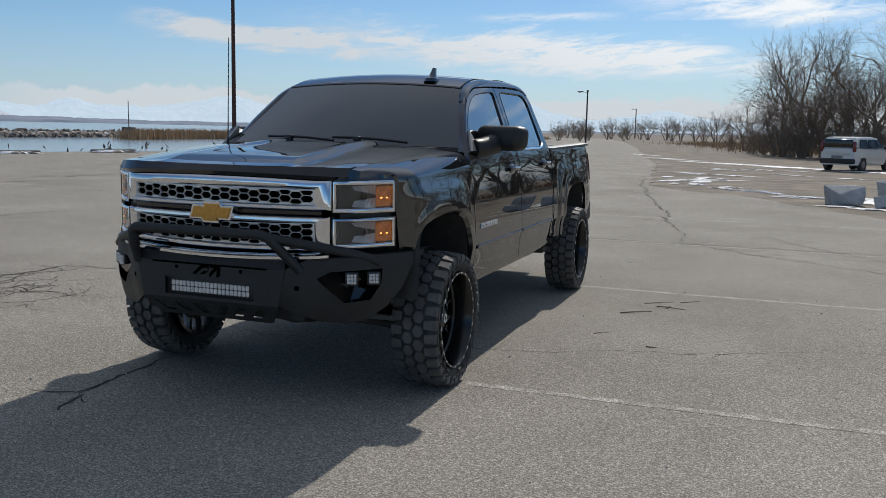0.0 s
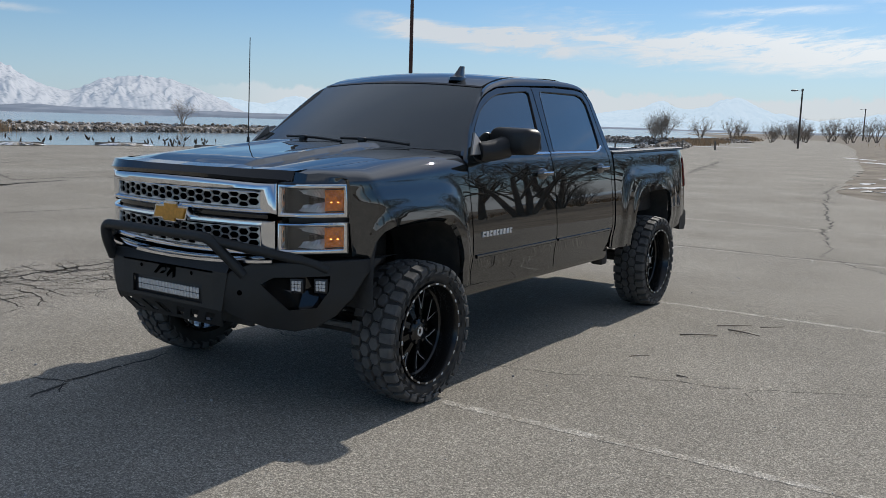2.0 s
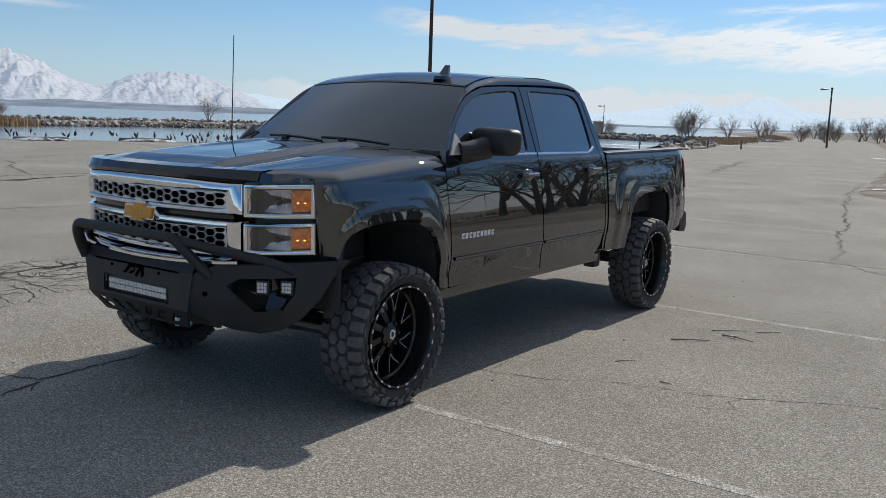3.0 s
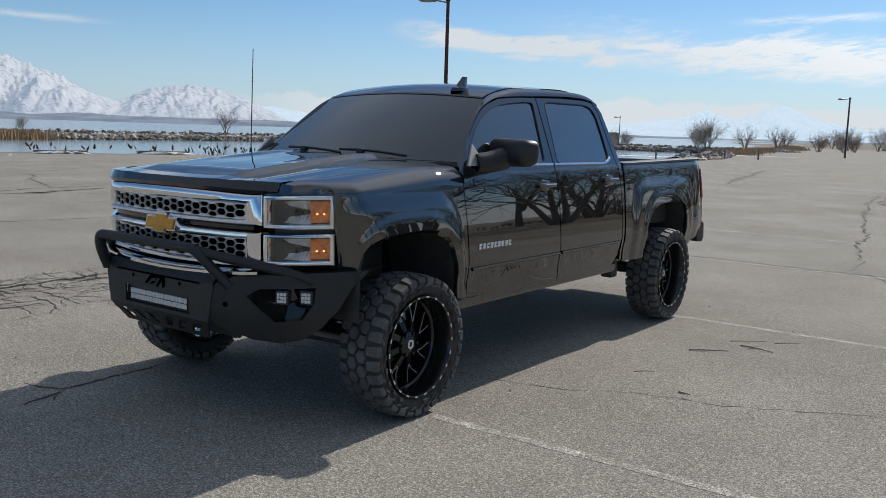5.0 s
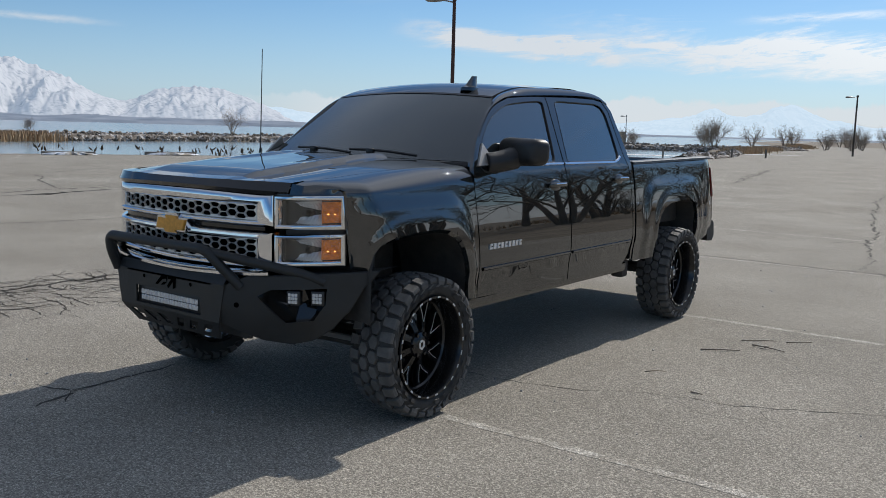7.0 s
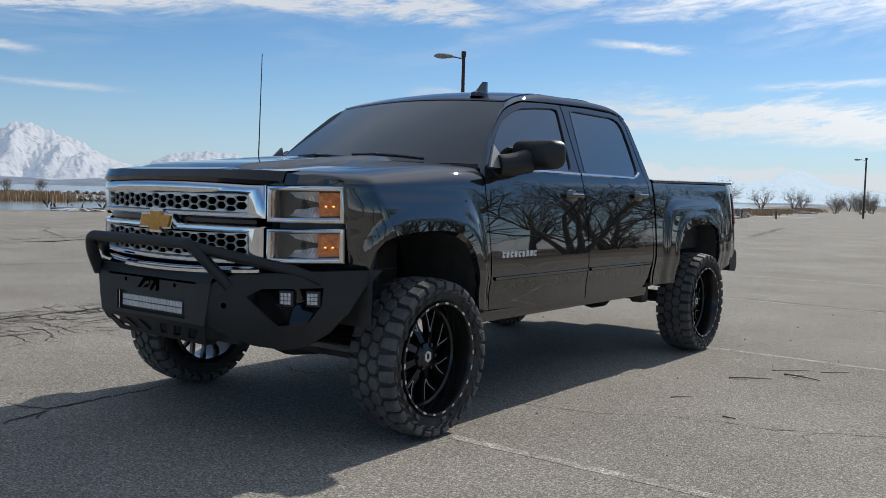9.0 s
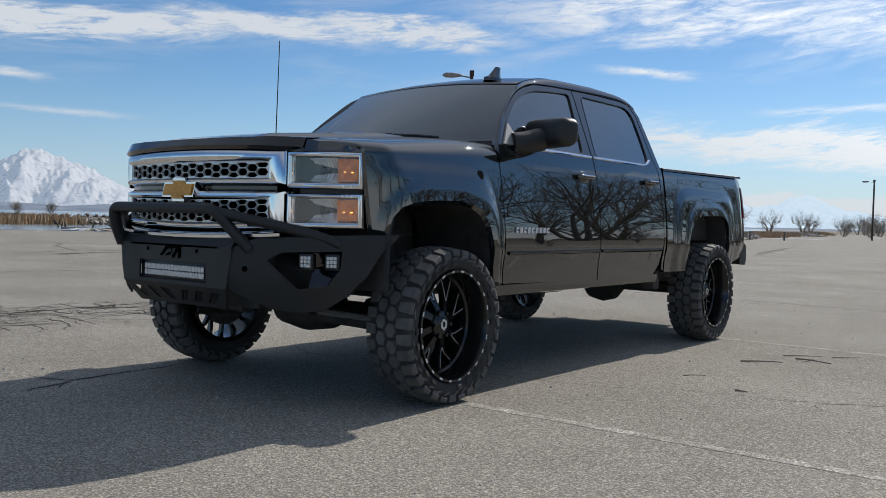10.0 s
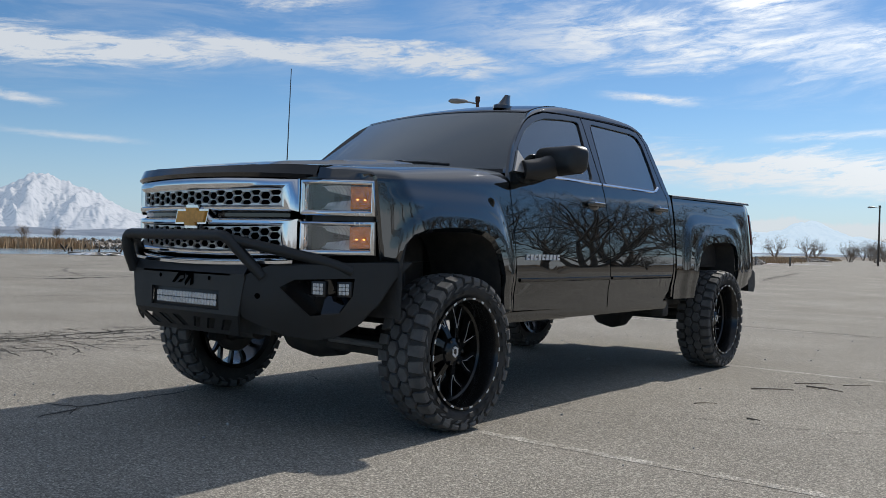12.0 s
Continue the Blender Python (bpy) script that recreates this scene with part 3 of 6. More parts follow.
    part("mirror_arm", tube([(s * 0.94, 0.72, 1.425), (s * 0.985, 0.80, 1.43), (s * 1.03, 0.90, 1.458)], (0.06, 0.074), 12), PLASTIC, mir)
    part("mirror_glass", block(-0.14, 0.14, 0.0, 0.012, -0.07, 0.07, 0.006, m=pose(1.085 if s > 0 else -0.965, 0.993 if s > 0 else 1.043, 1.492 if s > 0 else 1.455, 0, s * 4, s * -20)), CHROME, mir, "mirror glass")
    part("mirror_sail", sheet([(0.60, 1.41), (0.80, 1.41), (0.715, 1.545)], lambda y, z: (s * (side_x(z) + 0.012), y, z), (-s * 0.02, 0, 0), 0.08), SAIL_SHEEN, mir, "sail panel with its pale reflection as colour")
    # headlamp unit, two lamps one over the other
    lamp = part("headlight", sheet([(0.662, 0.90), (0.92, 0.905), (0.915, 1.272), (0.664, 1.262)], lambda x, z: (s * x, front_y(x) + 0.075, z), (0, 0.03, 0), 0.06), HOUSING, truck)

    def bezel(o, i, out=0.0, mat=CHROME, nm="bezel"):
        b = loft([[(s * x, front_y(x) + dy, z) for x, z in q + q[:1]] for q, dy in ((o, 0.03), (o, 0.002), (between(o, i, 0.25), -0.006 - out), (between(o, i, 0.6), -0.008 - out), (between(o, i, 0.9), -0.004 - out), (i, 0.003), (i, 0.045))])
        part(nm, b, mat, lamp)

    def grid_rect(x0, x1, z0, z1, dz=0.0, n=6):
        return [(x0 + (x1 - x0) * k / n, z0 + dz * k / n) for k in range(n + 1)] + [(x1 - (x1 - x0) * k / n, z1 + dz - dz * k / n) for k in range(n + 1)]

    for z0, z1, i0, i1 in ((1.093, 1.268, 1.118, 1.243), (0.902, 1.066, 0.928, 1.048)):
        o, i = grid_rect(0.660, 0.913, z0, z1, 0.004), grid_rect(0.674, 0.902, i0, i1, 0.004)
        bezel(o, i)
        part("lens", sheet(i, lambda x, z: (s * x, front_y(x) + 0.004, z), (0, 0.003, 0), 0.05), LENS, lamp, "clear headlight lens").visible_shadow = False
        zc, r = (i0 + i1) / 2, (i1 - i0) / 2
        signal = part("turn_signal", sheet(grid_rect(0.836, 0.898, i0 + 0.010, i1 - 0.006, 0.003), lambda x, z: (s * x, front_y(x) + 0.016, z), (0, 0.02, 0), 0.03), AMBER, lamp, "amber turn signal lens")
        for xb in (0.857, 0.878):
            spot = bmesh.new()
            bmesh.ops.create_uvsphere(spot, u_segments=10, v_segments=6, radius=1, matrix=Matrix.LocRotScale((s * xb, front_y(xb) + 0.014, zc - 0.006), None, (0.0075, 0.004, 0.0035)))
            part("bulb", spot, LIT_BULB, signal, "lit amber bulb")
        # fan-shaped reflector with upright ribs: an upper and a lower wing round a dark bulb well
        for wing_z in (1, -1):
            rows = []
            for k in range(17):
                u = k / 16
                x = 0.735 + 0.098 * u
                rib = 0.006 if k % 2 else 0.0
                near, far = r * (0.10 + 0.42 * (1 - u)), r * (0.98 - 0.10 * (1 - u) ** 2)
                if wing_z < 0:
                    near, far = near * 0.75, far * (1.0 - 0.06 * (k % 2))
                rows.append([(s * x, front_y(x) + dy + rib, zc + wing_z * h) for h, dy in ((near, 0.062), ((near + far) / 2, 0.050), (far, 0.022))])
            part("reflector", loft(rows), REFLECTOR, lamp, "bright ribbed reflector", smooth=False)
        well = lathe([(0.0, r * 0.34), (0.03, r * 0.26), (0.034, 0.001)], 20, axis_m=pose(s * 0.782, front_y(0.782) + 0.036, zc, 0, 0, 90))
        part("bulb_well", well, HOUSING, lamp)
        part("inner_panel", sheet(grid_rect(0.676, 0.690, i0 + 0.004, i1 - 0.004), lambda x, z: (s * x, front_y(x) + 0.03, z), (0, 0.004, 0), 0.05), HOUSING, lamp)
        for k in range(3):
            part("bezel_rib", block(-0.0035, 0.0035, -0.006, 0.004, -0.009, 0.009, 0.002, m=pose(s * (0.858 + 0.013 * k), front_y(0.858 + 0.013 * k) - 0.002, i0 - 0.012 if z0 > 1 else i1 + 0.010, 0, 0, s * 40), seg=1), CHROME, lamp)

# painted strip over each headlight, between hood and fender
for s in (1, -1):
    rows = [[], [], [], []]
    for k in range(13):
        u = k / 12
        x = 0.728 + 0.182 * u
        zf = hood_z(0.735, front_y(0.735) + 0.03) * (1 - u) + 1.29 * u
        back = Vector(fender_map(1)(-0.528, 1.52 - 0.24 * u))
        low, top = Vector((x, front_y(x) - 0.002, 1.270)), Vector((x, front_y(x) + 0.012, zf))
        for row, p in zip(rows, (low, top, (top + back) / 2 + Vector((0.004 * u, 0, 0.004)), back)):
            row.append((s * p.x, p.y, p.z))
    part("headlight_header", loft(rows), PAINT, truck, angle=50)

# hood with its raised centre, and the smoked deflector along the front edge
front_edge = [(x, front_y(abs(x)) + 0.035) for x in np.linspace(-0.735, 0.735, 25)]
rear_edge = [(x, 0.60 - 0.20 * (1 - (x / 0.845) ** 2)) for x in np.linspace(0.845, -0.845, 17)]
sides = [(seam_x(y), y) for y in np.linspace(-0.5, 0.5, 9)]
outline = front_edge + sides + rear_edge + [(-x, y) for x, y in sides[::-1]]
part("hood", sheet(outline, lambda x, y: (x, y, hood_z(x, y)), (0, 0, -0.02), 0.025), PAINT, truck)
xs = np.linspace(-0.735, 0.735, 41)


def defl(x, k):
    a = abs(x)
    zt = hood_z(x, front_y(a) + 0.04)
    return ((x, front_y(a) - 0.012 + 0.02 * smooth01((a - 0.6) / 0.14), 1.266 + 0.016 * (1 - (x / 0.735) ** 2)), (x, front_y(a) - 0.022, 1.286 + 0.016 * (1 - (x / 0.735) ** 2)), (x, front_y(a) + 0.0, zt + 0.004), (x, front_y(a) + 0.085, hood_z(x, front_y(a) + 0.085) + 0.007), (x, front_y(a) + 0.092, hood_z(x, front_y(a) + 0.09) - 0.002))[k]


part("hood_deflector", loft([[defl(x, k) for x in xs] for k in range(5)]), GLOSS, truck, "smoked black hood deflector")
# cowl, windscreen, wipers
rows = [[(x, 0.60 - 0.20 * (1 - (x / 0.86) ** 2) + dy, z) for x in np.linspace(-0.87, 0.87, 25)] for dy, z in ((0.004, 1.40), (0.02, 1.424), (0.10, 1.434), (0.30, 1.43))]
part("cowl", loft(rows), PLASTIC, truck, "black plastic cowl")


def screen(u, v):
    x = u * (0.872 + (0.69 - 0.872) * v)
    y0, y1 = 0.63 - 0.14 * (1 - u * u), 1.135 - 0.05 * (1 - u * u)
    z0, z1 = 1.428 + 0.008 * (1 - u * u), roof_y(1.12) + 0.004 + 0.03 * (1 - u * u)
    return Vector((x, y0 + (y1 - y0) * v, z0 + (z1 - z0) * v + 0.035 * v * (1 - v)))


ws = part("windshield", thicken(loft([[screen(u, v) for u in np.linspace(-1, 1, 25)] for v in np.linspace(0, 1, 13)]), (0, 0.006, -0.004)), GLASS, truck, "dark tinted windshield")
b = loft([[screen(u, v) + Vector((0, -0.003, 0.003)) for u in np.linspace(-1, 1, 25)] for v in (0.985, 1.01)])
part("top_seal", b, GLOSS, ws)
for x0, x1 in ((-0.62, 0.02), (0.0, 0.62)):
    w = bmesh.new()
    a, c = screen(x0, 0.05) + Vector((0, -0.03, 0.02)), screen(x1, 0.015) + Vector((0, -0.025, 0.015))
    tube([a, (a + c) / 2 + Vector((0, -0.01, 0.012)), c], 0.009, 6, bm=w)
    wiper = part("wiper", w, PLASTIC, truck, "black windshield wiper")
    part("wiper_pivot", block(-0.025, 0.025, -0.02, 0.02, -0.015, 0.02, 0.008, m=Matrix.Translation(a.lerp(c, 0.35) + Vector((0, -0.02, 0.0)))), PLASTIC, wiper)
# roof
yf0 = lambda x: 1.14 - 0.05 * (1 - (x / 0.69) ** 2)
outline = [(x, yf0(x)) for x in np.linspace(-0.685, 0.685, 19)] + [(0.68, y) for y in (1.5, 2.0, 2.4)] + [(x, 2.70) for x in np.linspace(0.68, -0.68, 11)] + [(-0.68, y) for y in (2.4, 2.0, 1.5)]
part("roof", sheet(outline, lambda x, y: (x, y, roof_y(y) + 0.002 + 0.036 * (1 - (x / 0.685) ** 2)), (0, 0, -0.03), 0.08), PAINT, truck)
# roof fin
fin = loft([[(0.428 + w * c, 1.245 + y + l * d, z) for c, d in ((math.cos(a), math.sin(a)) for a in (2 * math.pi * k / 14 for k in range(14)))] for z, y, w, l in ((1.895, 0.0, 0.054, 0.095), (1.918, 0.0, 0.05, 0.09), (1.93, 0.012, 0.024, 0.066), (1.96, 0.03, 0.017, 0.048), (1.998, 0.05, 0.012, 0.028))], closed=True, caps=True)
part("roof_fin", fin, PAINT, truck, "shark-fin roof antenna")
# whip antenna on the far fender
ant = bmesh.new()
tube([(-0.78, 0.40, 1.40), (-0.78, 0.405, 1.46)], (0.013, 0.009), 8, bm=ant)
tube([(-0.78, 0.405, 1.46), (-0.776, 0.42, 2.15)], (0.004, 0.0028), 6, bm=ant)
part("antenna", ant, PLASTIC, truck, "thin black whip antenna")
# cab rear wall with glass, tailgate, bed
part("cab_back", block(-0.94, 0.94, 2.70, 2.755, 0.62, 1.42, 0.02), PAINT, truck)
b = loft([[(u * (0.93 + (0.69 - 0.93) * v), 2.735 - 0.045 * v, 1.42 + 0.475 * v) for u in np.linspace(-1, 1, 9)] for v in np.linspace(0, 1, 5)])
part("rear_window", thicken(b, (0, -0.01, 0)), GLASS, truck)
part("tailgate", block(-0.84, 0.84, 4.535, 4.60, 0.69, 1.40, 0.02), PAINT, truck)
rows = [[(x, y + 0.13, z) for y, z in ((4.50, 0.75), (4.67, 0.77), (4.72, 0.74), (4.74, 0.54), (4.70, 0.49), (4.50, 0.50))] for x in (-0.70, 0.0, 0.70)]
step = part("bumper_step", loft(rows, closed=True, caps=True), POWDER, truck, "matt black rear bumper step")
part("tow_hitch", block(-0.30, 0.42, 4.70, 4.93, 0.40, 0.49, 0.02), UNDER, step)
part("bed_floor", block(-0.84, 0.84, 2.80, 4.54, 0.84, 0.88, 0.005), UNDER, truck)
part("bed_front", block(-0.90, 0.90, 2.80, 2.84, 0.66, 1.385, 0.01), PAINT, truck)
# cabin seen through the tint
cabin = part("dashboard", block(-0.86, 0.86, 0.72, 0.98, 1.12, 1.40, 0.06, seg=3), SEAT, truck)
for x in (-0.42, 0.42):
    for y in (1.45, 2.30):
        seat = part("seat", block(x - 0.27, x + 0.27, y + 0.10, y + 0.26, 0.95, 1.52, 0.07, seg=3), SEAT, truck)
        part("headrest", block(x - 0.13, x + 0.13, y + 0.16, y + 0.26, 1.54, 1.70, 0.04, seg=3), SEAT, seat)
part("cabin_floor", block(-0.92, 0.92, 0.60, 2.70, 0.66, 0.72, 0), UNDER, truck)
part("firewall", block(-0.90, 0.90, 0.52, 0.58, 0.62, 1.385, 0.02), UNDER, truck)
tilted = pose(0.42, 1.08, 1.33, 65, 0, 0)
wheel_rim = loft([[tilted @ Vector(((0.18 + 0.016 * math.cos(b_)) * math.cos(a), (0.18 + 0.016 * math.cos(b_)) * math.sin(a), 0.016 * math.sin(b_))) for b_ in (2 * math.pi * k / 8 for k in range(8))] for a in (2 * math.pi * k / 32 for k in range(33))], closed=True)
part("steering_wheel", wheel_rim, SEAT, truck)
part("rear_view_mirror", block(-0.12, 0.12, 1.06, 1.09, 1.68, 1.75, 0.012), PLASTIC, truck)

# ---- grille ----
# near-black sheet behind the honeycomb paints the shade in its openings
grille = part("grille", sheet([(x, 0.90) for x in np.linspace(-0.62, 0.62, 21)] + [(x, 1.24) for x in np.linspace(0.62, -0.62, 21)], lambda x, z: (x, front_y(abs(x)) + 0.07, z), (0, 0.02, 0), 0.1), HOLE_SHADE, truck)


def strip(outer, inner, proud=0.012, deep=0.05):
    return loft([[(x, front_y(abs(x)) + dy, z) for x, z in q + q[:1]] for q, dy in ((outer, deep), (outer, -proud * 0.2), (between(outer, inner, 0.12), -proud * 0.9), (between(outer, inner, 0.35), -proud * 1.5), (between(outer, inner, 0.65), -proud * 1.6), (between(outer, inner, 0.9), -proud * 0.9), (inner, -proud * 0.3), (inner, deep))])


def wide(w, z0, z1, n=24, sag=0.0, bow=0.0):
    return [(x, z0 - sag * (1 - (x / w) ** 2)) for x in np.linspace(-w, w, n)] + [(x, z1 + bow * (1 - (x / w) ** 2)) for x in np.linspace(w, -w, n)]


part("chrome_surround", strip(wide(0.655, 1.108, 1.268, bow=0.016), wide(0.575, 1.138, 1.216)), CHROME, grille, "chrome grille surround")
part("chrome_surround", strip(wide(0.648, 0.897, 1.074, sag=0.012), wide(0.575, 0.925, 1.040, sag=0.010)), CHROME, grille, "chrome grille surround")
part("slot", loft([[(x, front_y(abs(x)) + dy, z) for x in np.linspace(-0.60, 0.60, 21)] for dy, z in ((0.0, 1.11), (0.02, 1.10), (0.02, 1.082), (0.0, 1.072))]), GLOSS, grille)
part("lower_lip", loft([[(x, front_y(abs(x)) + dy, z - 0.02 * (1 - (x / 0.62) ** 2)) for x in np.linspace(-0.66, 0.66, 25)] for dy, z in ((0.03, 0.895), (-0.02, 0.886), (-0.045, 0.872), (-0.045, 0.858), (0.02, 0.85))]), CHROME, grille, "chrome lip under the grille")


def honeycomb(z0, z1, rows, w=0.576, pitch=0.118, sag=0.0):
    """A silver plate with nested rows of six-sided openings."""
    v = (z1 - z0) / rows
    tip, flat_, high, lim, holes = pitch * 0.305, pitch * 0.182, v - 0.0017, w - 0.005, []
    for r in range(rows):
        zc = z0 + v * (r + 0.5)
        lo, hi = max(zc - high, z0 + 0.003), min(zc + high, z1 - 0.003)
        for k in range(-6, 7):
            xc = (k + 0.5 * (r % 2)) * pitch
            if abs(xc) - flat_ * 0.5 > lim:
                continue
            hexa = [(xc - tip, zc), (xc - flat_, lo), (xc + flat_, lo), (xc + tip, zc), (xc + flat_, hi), (xc - flat_, hi)]
            holes.append([(min(max(x, -lim), lim), z) for x, z in hexa])
    n = 24
    o = [(x, z0) for x in np.linspace(-w, w, n)] + [(x, z1) for x in np.linspace(w, -w, n)]
    return sheet(o, lambda x, z: (x, front_y(abs(x)) + 0.004, z - sag * (1 - (x / w) ** 2)), (0, 0.014, 0), 0.09, holes)


part("honeycomb_insert", honeycomb(1.138, 1.216, 4), GRILLE_SILVER, grille, "silver honeycomb insert", smooth=False)
part("honeycomb_insert", honeycomb(0.925, 1.040, 6, sag=0.010), GRILLE_SILVER, grille, "silver honeycomb insert", smooth=False)
# badge: a plain gold cross with a bright rim
CROSS = [(-0.125, -0.028), (-0.055, -0.028), (-0.045, -0.045), (0.045, -0.045), (0.035, -0.028), (0.105, -0.028), (0.125, 0.03), (0.055, 0.03), (0.045, 0.047), (-0.045, 0.047), (-0.035, 0.03), (-0.105, 0.03)]
emblem = part("badge", prism([(x * 1.14, z * 1.3) for x, z in CROSS], lambda x, z: (x, -0.918, 1.077 + z), (0, 0.05, 0)), CHROME, grille, "chrome-rimmed badge", smooth=False)
part("badge_face", prism(CROSS, lambda x, z: (x, -0.926, 1.077 + z), (0, 0.01, 0)), GOLD, truck, "plain gold cross badge", smooth=False)

# ---- front bumper: folded steel plate ----
bump_y = curve([0, 0.40, 0.44, 0.62, 0.85, 0.95, 1.02], [-0.95, -0.95, -0.945, -0.83, -0.66, -0.53, -0.38])
bumper = part("front_bumper", sheet([(x, 0.598) for x in (-0.43, -0.2, 0, 0.2, 0.43)] + [(0.47, 0.80), (0.2, 0.80), (-0.2, 0.80), (-0.47, 0.80)], lambda x, z: (x, -0.95 + 0.10 * max(0, abs(x) - 0.42), z), (0, 0.012, 0), 0.1,
                                   [[(-0.285, 0.617), (0.285, 0.617), (0.285, 0.714), (-0.285, 0.714)]]), POWDER, truck, "matt black steel front bumper", smooth=False)
# folded top, chin and wings
b = loft([[(x, y0, z0), (x * 0.98, y1, z1), (x * 0.96, y1 + 0.12, z1 + 0.012)] for x, y0, z0, y1, z1 in [(x, -0.95, 0.80, -0.915, 0.842) for x in np.linspace(-0.47, 0.47, 9)]])
part("top_plate", thicken(b, (0, 0.0, -0.01)), POWDER, bumper, smooth=False)
slots = [[(-0.37, 0.572), (-0.30, 0.572), (-0.24, 0.515), (-0.30, 0.515)], [(-0.24, 0.572), (-0.175, 0.572), (-0.125, 0.515), (-0.18, 0.515)], [(-0.12, 0.572), (-0.06, 0.572), (-0.02, 0.515), (-0.07, 0.515)],
         [(0.37, 0.572), (0.30, 0.572), (0.24, 0.515), (0.30, 0.515)], [(0.24, 0.572), (0.175, 0.572), (0.125, 0.515), (0.18, 0.515)], [(0.12, 0.572), (0.06, 0.572), (0.02, 0.515), (0.07, 0.515)]]
part("chin_plate", sheet([(-0.43, 0.598), (0.43, 0.598), (0.36, 0.492), (-0.36, 0.492)], lambda x, z: (x, -0.95 + 0.62 * (0.598 - z), z), (0, 0.012, 0), 0.12, slots), POWDER, bumper, smooth=False)
part("chin_backing", block(-0.50, 0.50, -0.80, -0.78, 0.50, 0.62, 0), UNDER, bumper)
for s in (1, -1):
    wing = [(0.47, 0.80), (0.56, 0.845), (0.80, 0.860), (0.92, 0.866), (1.025, 0.872), (0.987, 0.79), (0.952, 0.67), (0.893, 0.58), (0.815, 0.515), (0.725, 0.492), (0.605, 0.508), (0.50, 0.562), (0.43, 0.598)]
    pod = [(0.60, 0.745), (0.66, 0.783), (0.885, 0.795), (0.88, 0.71), (0.835, 0.625), (0.72, 0.61)]
    fold = lambda x, z: bump_y(x) + 0.30 * max(0.0, 0.66 - z) + 0.05 * max(0, z - 0.80)
    part("wing_plate", sheet(wing, lambda x, z: (s * x, fold(x, z), z), (0, 0.012, 0), 0.05, [pod]), POWDER, bumper, angle=14)
    part("wing_lip", loft([[(s * x, fold(x, z) + dy, z + dz) for x, z in wing[:5]] for dy, dz in ((0, -0.002), (0.006, 0.006), (0.16, 0.012))]), POWDER, bumper, smooth=False)
    part("pod_pocket", loft([[(s * (0.75 + (x - 0.75) * k), fold(x, z) + dy, 0.71 + (z - 0.71) * k) for x, z in pod + pod[:1]] for k, dy in ((1, 0.004), (0.92, 0.07), (0.05, 0.075))]), GLOSS, bumper)
    for xc in (0.752, 0.845):
        zc, yc = 0.742, bump_y(xc) + 0.02
        m = pose(s * xc, yc, zc, 0, 0, s * 24)
        podlight = part("pod_light", block(-0.036, 0.036, -0.012, 0.035, -0.038, 0.038, 0.005, m=m), PLASTIC, bumper, "square LED pod light")
        for ix in (-1, 0, 1):
            for iz in (-1, 0, 1):
                part("led", block(ix * 0.0175 - 0.0078, ix * 0.0175 + 0.0078, -0.018, -0.009, iz * 0.0185 - 0.0082, iz * 0.0185 + 0.0082, 0.002, m=m, seg=1), LED, podlight)
    # flat near-black discs paint the shade of the bolt and tow holes
    part("tow_hole_shade", lathe([(0, 0.014), (0, 0.0005)], 12, axis_m=pose(s * 0.52, bump_y(0.52) - 0.003, 0.70, 0, 0, s * -58)), HOLE_SHADE, bumper)
    part("plate_hole_shade", lathe([(0, 0.011), (0, 0.0005)], 12, axis_m=pose(s * 0.205, -0.9525, 0.772, 0, 0, 90)), HOLE_SHADE, bumper)
bar = part("light_bar", block(-0.292, 0.292, -0.933, -0.885, 0.610, 0.720, 0.004), PLASTIC, bumper, "LED light bar with two rows of lenses")
for k in range(20):
    for z in (0.648, 0.680):
        part("led", block(-0.2375 + k * 0.025 - 0.0112, -0.2375 + k * 0.025 + 0.0112, -0.944, -0.934, z - 0.0148, z + 0.0148, 0.004, seg=1), LED, bar)
# cut-outs above the light bar: their shade laid on as plain near-black shapes
for shape in ([(-0.12, 0.762), (-0.095, 0.762), (-0.045, 0.792), (-0.005, 0.796), (0.0, 0.781), (-0.035, 0.778), (-0.065, 0.762), (-0.03, 0.765), (0.0, 0.78), (0.005, 0.812), (-0.05, 0.812)], [(0.012, 0.812), (0.09, 0.808), (0.088, 0.762), (0.062, 0.752), (0.065, 0.79), (0.012, 0.752), (0.005, 0.765), (0.045, 0.797), (0.015, 0.797)]):
    part("cut_out_shade", prism([(x * 0.85, 0.728 + (z - 0.752) * 1.15) for x, z in shape], lambda x, z: (x, -0.9535, z), (0, 0.003, 0)), HOLE_SHADE, bumper, smooth=False)
# tubular hoop with side braces
hoop = bmesh.new()
tube([(-0.47, -0.94, 0.79), (-0.465, -0.99, 0.90), (-0.455, -1.0, 0.985), (-0.36, -1.0, 0.985), (0.30, -1.0, 0.985), (0.385, -1.0, 0.985), (0.43, -0.97, 0.93), (0.53, -0.885, 0.79)], 0.027, 12, bm=hoop)
tube([(-0.53, -0.885, 0.79), (-0.47, -0.96, 0.87), (-0.455, -0.99, 0.95)], 0.024, 10, bm=hoop)
for s in (1, -1):
    tube([(s * 0.36, -0.99, 0.975), (s * 0.50, -0.92, 0.945), (s * 0.66, -0.80, 0.905), (s * 0.80, -0.68, 0.862), (s * 0.87, -0.62, 0.825)], 0.026, 12, bm=hoop)
part("bumper_hoop", hoop, POWDER, bumper, "bent steel tube hoop", angle=60)

